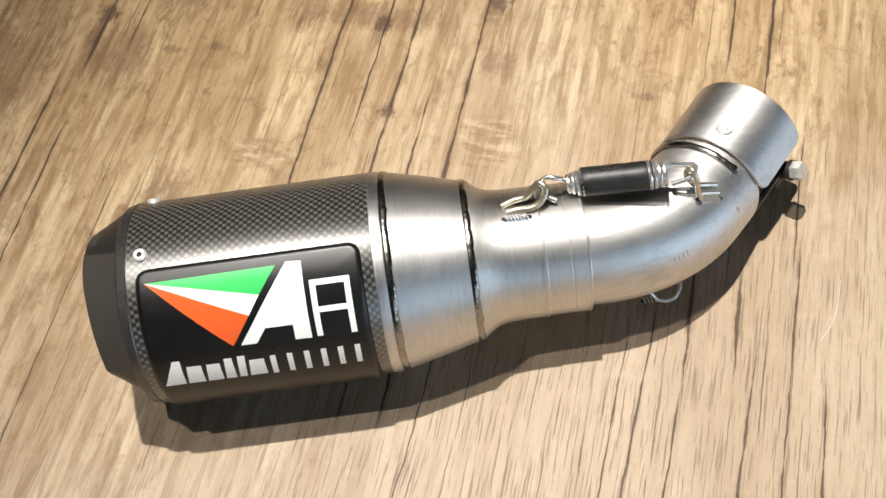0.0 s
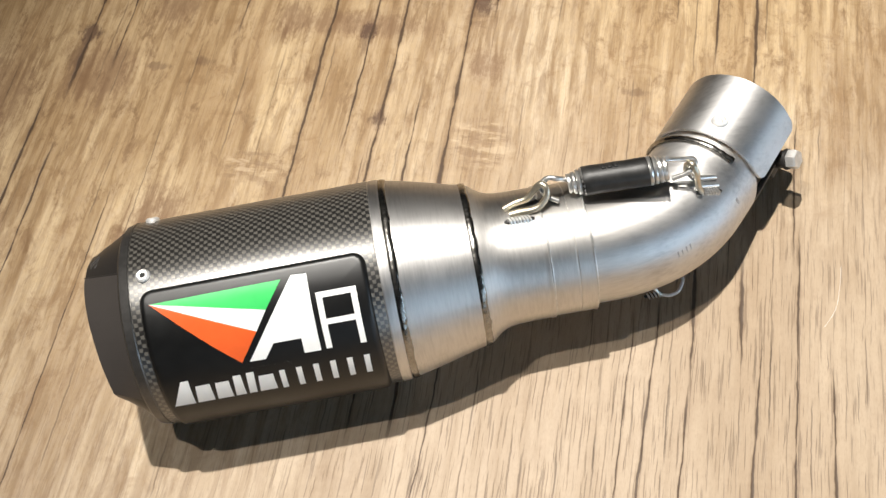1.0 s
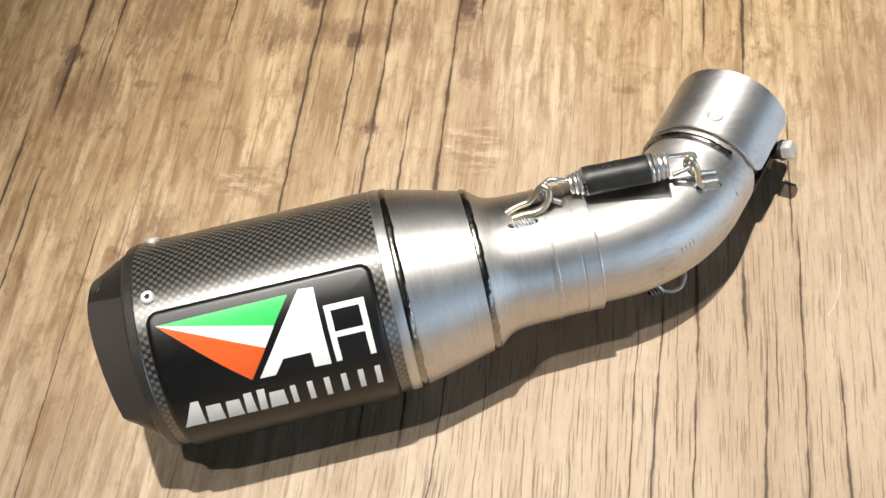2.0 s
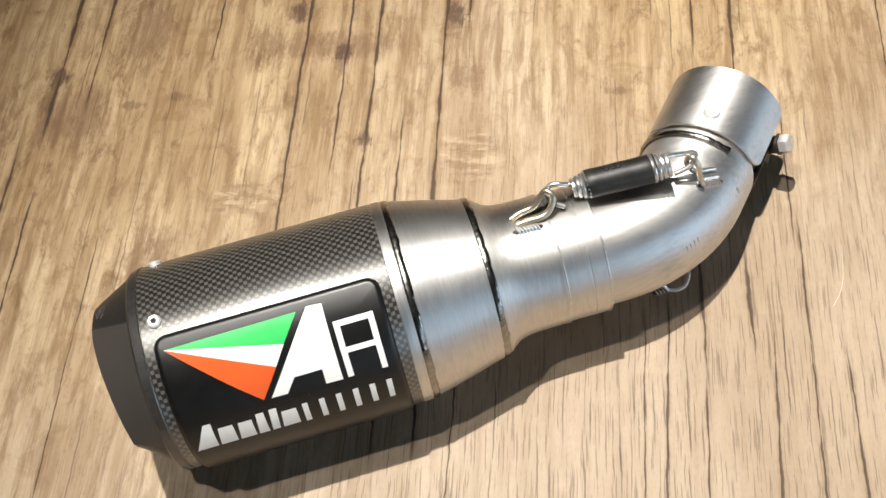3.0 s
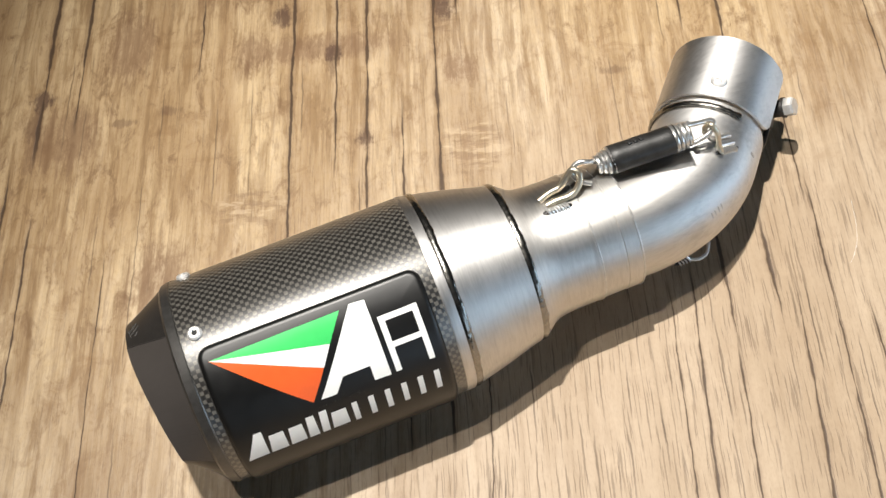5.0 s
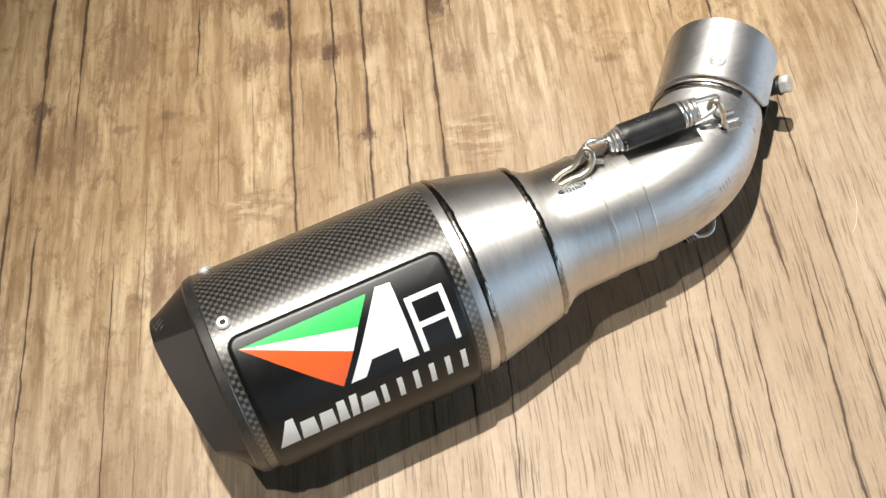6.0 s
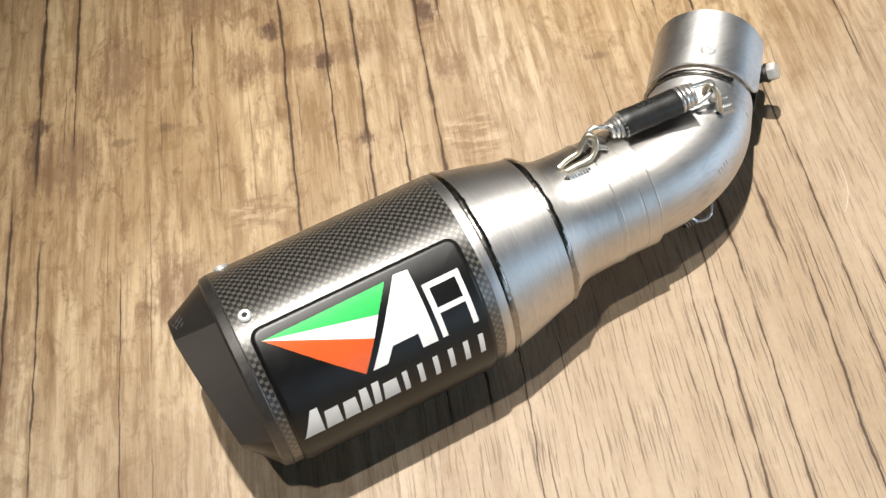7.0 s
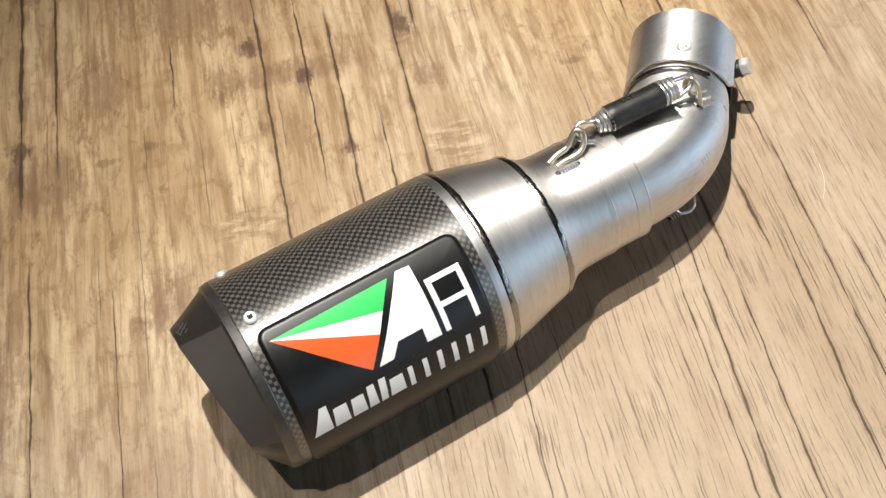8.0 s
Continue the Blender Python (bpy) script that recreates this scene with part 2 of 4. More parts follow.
def brushed_material(name, colour, rough, lines=900.0, round_x=True):
    """Brushed metal: fine scratches round the local x axis, or streaks along it."""
    m, t, bsdf = material(name)
    v, (x, y, z) = object_xyz(t)
    ang = maths(t, "ARCTAN2", z, y)
    # without round_x the lengthwise colour streaks also stand in for reflected window bars
    brush = noise_tex(t, vec(t, maths(t, "MULTIPLY", x, lines), maths(t, "MULTIPLY", ang, 3.0)) if round_x else vec(t, maths(t, "MULTIPLY", x, 55.0), maths(t, "MULTIPLY", y, 520.0), maths(t, "MULTIPLY", z, 520.0)), 1.0, 4.0, 0.7)
    cloud = noise_tex(t, v, 38.0, 3.0, 0.6)
    smear = noise_tex(t, v, 9.0, 2.0, 0.5)
    dark = tuple(c * 0.74 for c in colour)
    col = mix(t, smooth(t, maths(t, "MULTIPLY", maths(t, "ADD", brush, cloud), 0.5), 0.25, 0.62), dark, tuple(min(1.0, c * 1.05) for c in colour))
    col = mix(t, maths(t, "MULTIPLY", smooth(t, smear, 0.5, 0.75), 0.25), col, (colour[0], colour[1] * 0.93, colour[2] * 0.82))
    t.links.new(col, bsdf.inputs["Base Color"])
    bsdf.inputs["Metallic"].default_value = 1.0
    r = maths(t, "ADD", maths(t, "MULTIPLY", maths(t, "ADD", maths(t, "MULTIPLY", brush, 0.6), cloud), 0.12), rough - 0.1)
    t.links.new(r, bsdf.inputs["Roughness"])
    bsdf.inputs["Anisotropic"].default_value = 0.68
    along = t.nodes.new("ShaderNodeTangent")
    along.direction_type = "UV_MAP"
    t.links.new(along.outputs[0], bsdf.inputs["Tangent"])
    t.links.new(bump(t, brush, 0.33, 0.0002), bsdf.inputs["Normal"])
    return m


def plain_material(name, colour, rough, metal=0.0, scale=300.0, vary=0.25, relief=0.08, coat=0.0):
    m, t, bsdf = material(name)
    v, _ = object_xyz(t)
    grain = noise_tex(t, v, scale, 3.0, 0.6)
    wear = noise_tex(t, v, scale * 0.12, 3.0, 0.6)
    both = maths(t, "MULTIPLY", maths(t, "ADD", grain, wear), 0.5)
    col = mix(t, smooth(t, both, 0.3, 0.7), tuple(c * (1 - vary) for c in colour), tuple(min(1.0, c * (1 + vary * 0.5)) for c in colour))
    t.links.new(col, bsdf.inputs["Base Color"])
    bsdf.inputs["Metallic"].default_value = metal
    t.links.new(maths(t, "ADD", maths(t, "MULTIPLY", both, 0.16), rough - 0.08), bsdf.inputs["Roughness"])
    bsdf.inputs["Coat Weight"].default_value = coat
    if relief:
        t.links.new(bump(t, grain, relief, 0.0003), bsdf.inputs["Normal"])
    return m


def machined_material(name, colour, rough):
    """Dark anodised metal with fine cutter lines that run from the ring to the mouth."""
    m, t, bsdf = material(name)
    v, (x, y, z) = object_xyz(t)
    lines = noise_tex(t, vec(t, maths(t, "MULTIPLY", maths(t, "ARCTAN2", z, y), 110.0), maths(t, "MULTIPLY", x, 25.0)), 1.0, 3.0, 0.6)
    cloud = noise_tex(t, v, 70.0, 3.0, 0.6)
    col = mix(t, maths(t, "MULTIPLY", maths(t, "ADD", lines, cloud), 0.5), tuple(c * 0.75 for c in colour), tuple(c * 1.25 for c in colour))
    t.links.new(col, bsdf.inputs["Base Color"])
    bsdf.inputs["Metallic"].default_value = 0.35
    t.links.new(maths(t, "ADD", maths(t, "MULTIPLY", lines, 0.14), rough - 0.05), bsdf.inputs["Roughness"])
    t.links.new(bump(t, lines, 0.30, 0.0002), bsdf.inputs["Normal"])
    return m


def carbon_material():
    """Plain-weave carbon cloth under satin lacquer: every other cell is coloured paler for its tow's sheen."""
    m, t, bsdf = material("carbon_weave")
    v, (x, y, z) = object_xyz(t)
    arc = maths(t, "MULTIPLY", maths(t, "ARCTAN2", z, y), CAN_R)
    cell = 0.00165
    a = maths(t, "DIVIDE", x, cell)
    b = maths(t, "DIVIDE", arc, cell)
    fa, fb = maths(t, "FLOOR", a), maths(t, "FLOOR", b)
    check = maths(t, "ABSOLUTE", maths(t, "MODULO", maths(t, "ADD", fa, fb), 2.0))
    check = smooth(t, check, 0.4, 0.6)
    ca = maths(t, "SUBTRACT", maths(t, "FRACT", a), 0.5)
    cb = maths(t, "SUBTRACT", maths(t, "FRACT", b), 0.5)
    # each tow rises over its cell: warp cells bow along x, weft cells along the arc
    hill_a = maths(t, "SUBTRACT", 0.25, maths(t, "MULTIPLY", ca, ca))
    hill_b = maths(t, "SUBTRACT", 0.25, maths(t, "MULTIPLY", cb, cb))
    n = t.nodes.new("ShaderNodeMix")
    t.links.new(check, n.inputs[0])
    t.links.new(hill_a, n.inputs[2])
    t.links.new(hill_b, n.inputs[3])
    hill = n.outputs[0]
    edge = maths(t, "MULTIPLY", smooth(t, hill_a, 0.0, 0.06), smooth(t, hill_b, 0.0, 0.06))
    grain = noise_tex(t, vec(t, maths(t, "MULTIPLY", x, 2600.0), maths(t, "MULTIPLY", arc, 2600.0)), 1.0, 2.0, 0.5)
    tow = noise_tex(t, vec(t, maths(t, "MULTIPLY", fa, 0.73), maths(t, "MULTIPLY", fb, 0.61)), 1.0, 1.0, 0.5)
    # the sheen of the raised tows is put into the colour of alternate cells
    pale = mix(t, maths(t, "MULTIPLY", maths(t, "ADD", grain, tow), 0.5), (0.120, 0.112, 0.098), (0.260, 0.245, 0.216))
    col = mix(t, check, (0.014, 0.013, 0.012), pale)
    col = mix(t, edge, (0.012, 0.011, 0.010), col)
    t.links.new(col, bsdf.inputs["Base Color"])
    t.links.new(maths(t, "ADD", maths(t, "MULTIPLY", check, 0.02), 0.44), bsdf.inputs["Roughness"])
    bsdf.inputs["IOR"].default_value = 1.85
    bsdf.inputs["Specular IOR Level"].default_value = 0.75
    t.links.new(maths(t, "MULTIPLY", check, 0.50), bsdf.inputs["Metallic"])
    bsdf.inputs["Anisotropic"].default_value = 0.85
    along = t.nodes.new("ShaderNodeTangent")
    along.direction_type = "UV_MAP"
    t.links.new(along.outputs[0], bsdf.inputs["Tangent"])
    bsdf.inputs["Coat Weight"].default_value = 0.25
    bsdf.inputs["Coat Roughness"].default_value = 0.38
    bsdf.inputs["Coat IOR"].default_value = 1.62
    t.links.new(bump(t, hill, 0.14, 0.0004), bsdf.inputs["Normal"])
    return m


# the exhaust lies with its axis along local x; CAN_R and the rest in metres
CAN_R = 0.0423
WOOD = wood_material()
STEEL = brushed_material("brushed_steel", (0.72, 0.71, 0.70), 0.56)
COLLAR_STEEL = brushed_material("matt_steel", (0.70, 0.69, 0.68), 0.58, round_x=False)
PIPE_STEEL = brushed_material("satin_steel", (0.74, 0.73, 0.72), 0.57, round_x=False)
CARBON = carbon_material()
# machined facet, coloured lighter than CAP_BLACK to stand in for its tilt to the light
CAP_FACE = machined_material("machined_black_lit", (0.075, 0.066, 0.061), 0.36)
CAP_BLACK = plain_material("black_anodised", (0.030, 0.027, 0.025), 0.38, 0.2, 500, 0.3, 0.05)
RING_METAL = plain_material("dark_ring_metal", (0.13, 0.125, 0.12), 0.36, 0.8, 500, 0.2, 0.05)
PLATE_BLACK = plain_material("black_plate", (0.006, 0.006, 0.006), 0.37, 0.0, 200, 0.3, 0.0)
PLATE_BLACK.node_tree.nodes["Principled BSDF"].inputs["Specular IOR Level"].default_value = 0.45
WHITE = plain_material("white_print", (0.88, 0.88, 0.86), 0.30, 0.0, 200, 0.05, 0.0)
GREEN = plain_material("green_print", (0.050, 0.560, 0.130), 0.30, 0.0, 200, 0.08, 0.0)
ORANGE = plain_material("orange_print", (0.760, 0.120, 0.028), 0.30, 0.0, 200, 0.08, 0.0)
WIRE = plain_material("bright_wire", (0.74, 0.73, 0.71), 0.32, 0.9, 600, 0.2, 0.05)
RIVET = plain_material("pale_rivet", (0.80, 0.79, 0.77), 0.50, 0.6, 600, 0.1, 0.03)
GOLD_WIRE = plain_material("straw_tinted_wire", (0.64, 0.58, 0.46), 0.34, 0.9, 600, 0.2, 0.05)
BEAD = plain_material("polished_weld", (0.34, 0.325, 0.30), 0.24, 1.0, 420, 0.40, 0.3)
ETCH = plain_material("etched_grey", (0.10, 0.095, 0.09), 0.55, 0.3, 500, 0.3, 0.05)
STAMP = plain_material("stamped_steel", (0.50, 0.50, 0.51), 0.45, 1.0, 500, 0.3, 0.05)
RUBBER = plain_material("black_rubber", (0.022, 0.021, 0.020), 0.46, 0.0, 240, 0.7, 0.5)
DARK = plain_material("dark_steel", (0.045, 0.043, 0.042), 0.45, 0.6, 300, 0.3, 0.1)
HOLE = plain_material("unlit_bore", (0.010, 0.010, 0.010), 0.7, 0.0, 300, 0.2, 0.0)
BOLT = plain_material("zinc_bolt", (0.80, 0.79, 0.77), 0.34, 0.6, 300, 0.2, 0.05)
PLASTER = plain_material("warm_plaster", (0.09, 0.086, 0.08), 0.85, 0.0, 60, 0.12, 0.1)
CEILING = plain_material("white_ceiling", (0.20, 0.19, 0.18), 0.85, 0.0, 60, 0.1, 0.05)
FLOOR = plain_material("grey_floor", (0.20, 0.18, 0.16), 0.6, 0.0, 40, 0.2, 0.05)
LAMP_BODY = plain_material("white_lamp_body", (0.75, 0.74, 0.72), 0.4, 0.0, 80, 0.1, 0.0)


# ---------------------------------------------------------------- mesh helpers
def part(name, bm, mat, parent=None, label="", flat=False, crease=35):
    if not flat:
        for f in bm.faces:
            f.smooth = True
        for e in bm.edges:
            if len(e.link_faces) == 2 and e.calc_face_angle(0) > radians(crease):
                e.smooth = False
    me = bpy.data.meshes.new(name)
    bm.to_mesh(me)
    bm.free()
    me.materials.append(mat)
    ob = new(name, me)
    if parent is not None:
        ob.parent = parent
    if label:
        tagged(ob, label)
    return ob


def bridge(bm, loops, closed=True, cap_first=False, cap_last=False, across=False):
    rings = [[bm.verts.new(c) for c in loop] for loop in loops]
    uv = bm.loops.layers.uv.verify()
    for k, (a, b) in enumerate(zip(rings, rings[1:])):
        n = len(a)
        for i in range(n if closed else n - 1):
            j = (i + 1) % n
            f = bm.faces.new((a[i], a[j], b[j], b[i]))
            for corner, place in zip(f.loops, ((k, i), (k, i + 1), (k + 1, i + 1), (k + 1, i))):
                corner[uv].uv = (place[1] * 0.1, place[0] * 0.01) if across else (place[0] * 0.1, place[1] * 0.01)
    if cap_first:
        bm.faces.new(rings[0][::-1])
    if cap_last:
        bm.faces.new(rings[-1])
    bmesh.ops.recalc_face_normals(bm, faces=bm.faces)
    return rings


def lathe(profile, seg=96):
    """Turns (x, r) round the x axis."""
    bm = bmesh.new()
    bridge(bm, [[(x, r * math.cos(2 * math.pi * k / seg), r * math.sin(2 * math.pi * k / seg)) for k in range(seg)] for x, r in profile])
    return bm


def sweep(bm, points, radius, seg=10, ends=True):
    """A round rod along points; radius may be a number or one per point."""
    pts = [Vector(c) for c in points]
    loops, side = [], None
    for i, c in enumerate(pts):
        d = (pts[min(i + 1, len(pts) - 1)] - pts[max(i - 1, 0)]).normalized()
        if side is None:
            side = d.orthogonal().normalized()
        side = (side - d * side.dot(d)).normalized()
        up = d.cross(side)
        r = radius[i] if isinstance(radius, (list, tuple)) else radius
        loops.append([c + r * (math.cos(2 * math.pi * k / seg) * side + math.sin(2 * math.pi * k / seg) * up) for k in range(seg)])
    bridge(bm, loops, True, ends, ends)
    return bm


def rounded(points, r=0.25, steps=5):
    """Points with their corners rounded by quadratic arcs that start r of the way along each leg."""
    pts = [Vector(c) for c in points]
    out = [pts[0]]
    for a, b, c in zip(pts, pts[1:], pts[2:]):
        p0, p1 = b.lerp(a, r), b.lerp(c, r)
        for k in range(steps + 1):
            u = k / steps
            out.append(p0.lerp(b, u).lerp(b.lerp(p1, u), u))
    return out + [pts[-1]]


def box(bm, lo, hi):
    made = bmesh.ops.create_cube(bm, size=1.0)["verts"]
    for v in made:
        v.co = Vector([lo[i] + (v.co[i] + 0.5) * (hi[i] - lo[i]) for i in range(3)])
    return made


def bevelled_box(lo, hi, width, segments=2):
    bm = bmesh.new()
    box(bm, lo, hi)
    bmesh.ops.bevel(bm, geom=list(bm.edges), offset=width, segments=segments, affect="EDGES", profile=0.5)
    return bm


def round_can(s, deg, r):
    """The place on the can's frame at s along, deg round (90 up, 180 to the front) and r out."""
    return Vector((s, r * math.cos(radians(deg)), r * math.sin(radians(deg))))


# ---------------------------------------------------------------- room
TABLE = ((-0.95, -0.22), (0.95, 0.98))
top = part("table_top", bevelled_box((TABLE[0][0], TABLE[0][1], -0.032), (TABLE[1][0], TABLE[1][1], 0.0), 0.004), WOOD)
table = new("table")
tagged(table, "brown weathered oak table with dark cracks along the grain", "table")
top.parent = table
for cx in (-0.88, 0.88):
    for cy in (-0.15, 0.91):
        part("leg", bevelled_box((cx - 0.03, cy - 0.03, -0.75), (cx + 0.03, cy + 0.03, -0.032), 0.004), DARK, table)

X0, X1, Y0, Y1, Z0, Z1 = -1.9, 1.9, -1.5, 2.1, -0.75, ROOM_H
tagged(part("floor", bevelled_box((X0 - 0.1, Y0 - 0.1, Z0 - 0.1), (X1 + 0.1, Y1 + 0.1, Z0), 0.002), FLOOR), "plain grey room floor", "floor", kind="structure")
tagged(part("ceiling", bevelled_box((X0 - 0.1, Y0 - 0.1, Z1), (X1 + 0.1, Y1 + 0.1, Z1 + 0.1), 0.002), CEILING), "plain warm white ceiling", "ceiling", kind="structure")
for name, lo, hi in (("wall_north", (X0, Y1, Z0), (X1, Y1 + 0.1, Z1)), ("wall_west", (X0 - 0.1, Y0 - 0.1, Z0), (X0, Y1 + 0.1, Z1))):
    tagged(part(name, bevelled_box(lo, hi, 0.002), PLASTER), "plain warm plaster wall", "wall", kind="structure")
# the walls behind and beside the camera have a window opening each
side_wall = bmesh.new()
for lo, hi in (((X1, Y0 - 0.1, Z0), (X1 + 0.1, -1.40, Z1)), ((X1, -0.30, Z0), (X1 + 0.1, Y1 + 0.1, Z1)),
               ((X1, -1.40, Z0), (X1 + 0.1, -0.30, 0.02)), ((X1, -1.40, 0.62), (X1 + 0.1, -0.30, Z1))):
    box(side_wall, lo, hi)
tagged(part("wall_east", side_wall, PLASTER, flat=True), "plain plaster wall with a window opening", "wall", kind="structure")
south = bmesh.new()
for lo, hi in (((X0, Y0 - 0.1, Z0), (-0.05, Y0, Z1)), ((1.55, Y0 - 0.1, Z0), (X1, Y0, Z1)),
               ((-0.05, Y0 - 0.1, Z0), (1.55, Y0, 0.09)), ((-0.05, Y0 - 0.1, 0.79), (1.55, Y0, Z1))):
    box(south, lo, hi)
tagged(part("wall_south", south, PLASTER, flat=True), "plain plaster wall with a window opening", "wall", kind="structure")

for at in (SPOT_1, SPOT_2):
    lamp = new("ceiling_spotlight")
    tagged(lamp, "small white round ceiling spotlight, switched on", "lamp", "ceiling spotlights")
    lamp.location = at
    part("housing", lathe([(0.05, 0.001), (0.05, 0.035), (0.0, 0.04), (-0.03, 0.045), (-0.03, 0.040), (0.0, 0.034), (0.03, 0.030), (0.03, 0.001)], 32), LAMP_BODY, lamp).rotation_euler = (0, radians(-90), 0)

# ---------------------------------------------------------------- the exhaust
AXIS = Vector((0.99965, 0.02566, -0.0098)).normalized()
SIDE = Vector((0, 0, 1)).cross(AXIS).normalized()
UP = AXIS.cross(SIDE)
ORIGIN = Vector((-0.12, 0.2750, CAN_R + 0.0010))
exhaust = new("motorcycle_exhaust")
tagged(exhaust, "short carbon and brushed steel motorcycle exhaust lying on the table", "exhaust")
exhaust.matrix_world = Matrix(((AXIS.x, SIDE.x, UP.x, ORIGIN.x), (AXIS.y, SIDE.y, UP.y, ORIGIN.y), (AXIS.z, SIDE.z, UP.z, ORIGIN.z), (0, 0, 0, 1)))

part("can_sleeve", lathe([(0.0030, 0.0405), (0.0030, CAN_R - 0.0002), (0.0036, CAN_R), (0.0982, CAN_R), (0.0988, CAN_R - 0.0003), (0.0988, 0.040)], 128), CARBON, exhaust, "woven carbon fibre sleeve")

# end cap: a short cone with a slanted mouth; the stretch towards the front stands out between two edges
RING_S, RING_R = -0.0018, 0.0404
MOUTH = [(70.0, 88.0), (161.0, 166.0), (250.0, 250.0), (340.0, 346.0), (430.0, 448.0)]     # round the mouth, round the ring


def mouth_radius(deg):
    if deg <= 161.0:
        u = (deg - 70.0) / 91.0
        return 0.0298 + 0.0022 * min(1, 2 * u) + 0.0052 * max(0, 2 * u - 1) ** 1.3
    if deg < 190.0:
        return 0.0372 - 0.0082 * (deg - 161.0) / 29.0
    if deg < 260.0:
        return 0.0290 + 0.0047 * (deg - 190.0) / 70.0
    return 0.0337 - 0.0020 * (deg - 260.0) / 135.0 - (0.0015 * (deg - 395.0) / 35.0 if deg > 395.0 else 0.0)


def mouth_at(deg, inset=0.0, sink=0.0):
    c = round_can(0, deg, mouth_radius(deg) - inset)
    rise = 0.857 * c.y + 0.515 * c.z
    c.x = max(-0.0191, -0.0162 - 0.131 * rise) + sink
    if 170.0 < deg < 380.0:
        c.x += 0.0025 * math.sin(math.pi * (deg - 170.0) / 210.0)
    return c


columns = []
for (a0, b0), (a1, b1), n in zip(MOUTH, MOUTH[1:], (46, 45, 30, 30)):
    columns += [(a0 + (a1 - a0) * k / n, b0 + (b1 - b0) * k / n) for k in range(n)]
cap = bmesh.new()
ring = [round_can(RING_S, b, RING_R) for a, b in columns]
lip = [mouth_at(a) for a, b in columns]
rows = [[p.lerp(q, k / 5) for p, q in zip(ring, lip)] for k in range(5)]
rows += [[p.lerp(q, 0.985) for p, q in zip(ring, lip)], [mouth_at(a, 0.0006, -0.0001) for a, b in columns], [mouth_at(a, 0.0045) for a, b in columns],
         [mouth_at(a, 0.0055, 0.0020) for a, b in columns], [mouth_at(a, 0.0060, 0.0035) for a, b in columns]]
bridge(cap, rows, True, False, True)
end_cap = part("end_cap", cap, CAP_BLACK, exhaust, "black machined end cap with a slanted mouth", crease=9)
end_cap.data.materials.append(CAP_FACE)
# the front facet takes the lightened colour
for k in range(6):
    for i in range(46):
        end_cap.data.polygons[k * len(columns) + i].material_index = 1
# thin grey line along the fold between the cap's facets
edge = bmesh.new()
sweep(edge, [ring[0].lerp(lip[0], k / 6) for k in range(7)], 0.00022, 8)
part("fold_line", edge, RING_METAL, end_cap, "thin grey line along the cap's fold")
part("end_ring", lathe([(RING_S, 0.030), (RING_S, RING_R), (-0.0008, CAN_R - 0.0006), (0.0026, CAN_R + 0.0002), (0.0030, CAN_R - 0.0001), (0.0030, 0.040)], 128), RING_METAL, exhaust, "dark chamfered ring")


def rivet(s, deg, r, size, name):
    bm = bmesh.new()
    prof = [(0.0, size), (0.35 * size, size * 0.96), (0.55 * size, size * 0.72)]
    prof += [(0.52 * size, size * 0.40), (-0.1 * size, size * 0.36)]
    bridge(bm, [[(q * math.cos(2 * math.pi * k / 24), q * math.sin(2 * math.pi * k / 24), h) for k in range(24)] for h, q in prof], True, False, True)
    ob = part(name, bm, RIVET, exhaust, "bright steel rivet")
    out = round_can(0, deg, 1)
    ob.matrix_local = Matrix.Translation(round_can(s, deg, r)) @ out.to_track_quat("Z", "Y").to_matrix().to_4x4()
    # a black plug stands in for the shade inside the rivet's hollow
    dark = bmesh.new()
    bridge(dark, [[(size * 0.36 * math.cos(2 * math.pi * k / 16), size * 0.36 * math.sin(2 * math.pi * k / 16), h) for k in range(16)] for h in (0.0, size * 0.30)], True, False, True)
    part("hole_shade", dark, HOLE, ob, "black plug for the shaded hollow")
    return ob


for deg in (94.0, 40.0):
    rivet(0.0090, deg, CAN_R - 0.0002, 0.0029, "rivet")

# badge plate, bent round the can
PLATE = (0.0068, 0.0945, 102.5, 203.0)
PLATE_R = CAN_R + 0.0017


def plate_loop(inset, r, corner=0.0050, n=20):
    arc = CAN_R
    x0, x1 = PLATE[0] + inset, PLATE[1] - inset
    y0, y1 = radians(PLATE[2]) * arc + inset, radians(PLATE[3]) * arc - inset
    c = max(corner - inset, 0.0004)
    pts = []
    for cx, cy, a0 in ((x1 - c, y1 - c, 0), (x0 + c, y1 - c, 90), (x0 + c, y0 + c, 180), (x1 - c, y0 + c, 270)):
        pts.append([(cx + c * math.cos(radians(a0 + 90 * k / 6)), cy + c * math.sin(radians(a0 + 90 * k / 6))) for k in range(7)])
    flat = []
    for k in range(4):
        flat += pts[k]
        a, b = pts[k][-1], pts[(k + 1) % 4][0]
        flat += [(a[0] + (b[0] - a[0]) * i / n, a[1] + (b[1] - a[1]) * i / n) for i in range(1, n)]
    return [round_can(x, math.degrees(y / arc), r) for x, y in flat]


bm = bmesh.new()
half = radians(PLATE[3] - PLATE[2]) * CAN_R / 2
loops = [plate_loop(0, CAN_R - 0.0002), plate_loop(0, CAN_R + 0.0002), plate_loop(0.0004, CAN_R + 0.0008), plate_loop(0.0010, CAN_R + 0.00135), plate_loop(0.0016, CAN_R + 0.00162), plate_loop(0.0021, PLATE_R), plate_loop(0.0026, PLATE_R)]
loops += [plate_loop(half * k / 14, PLATE_R) for k in range(3, 14)] + [plate_loop(half - 0.0002, PLATE_R)]
bridge(bm, loops, True, False, True)
badge = part("badge_plate", bm, PLATE_BLACK, exhaust, "glossy black curved badge plate")


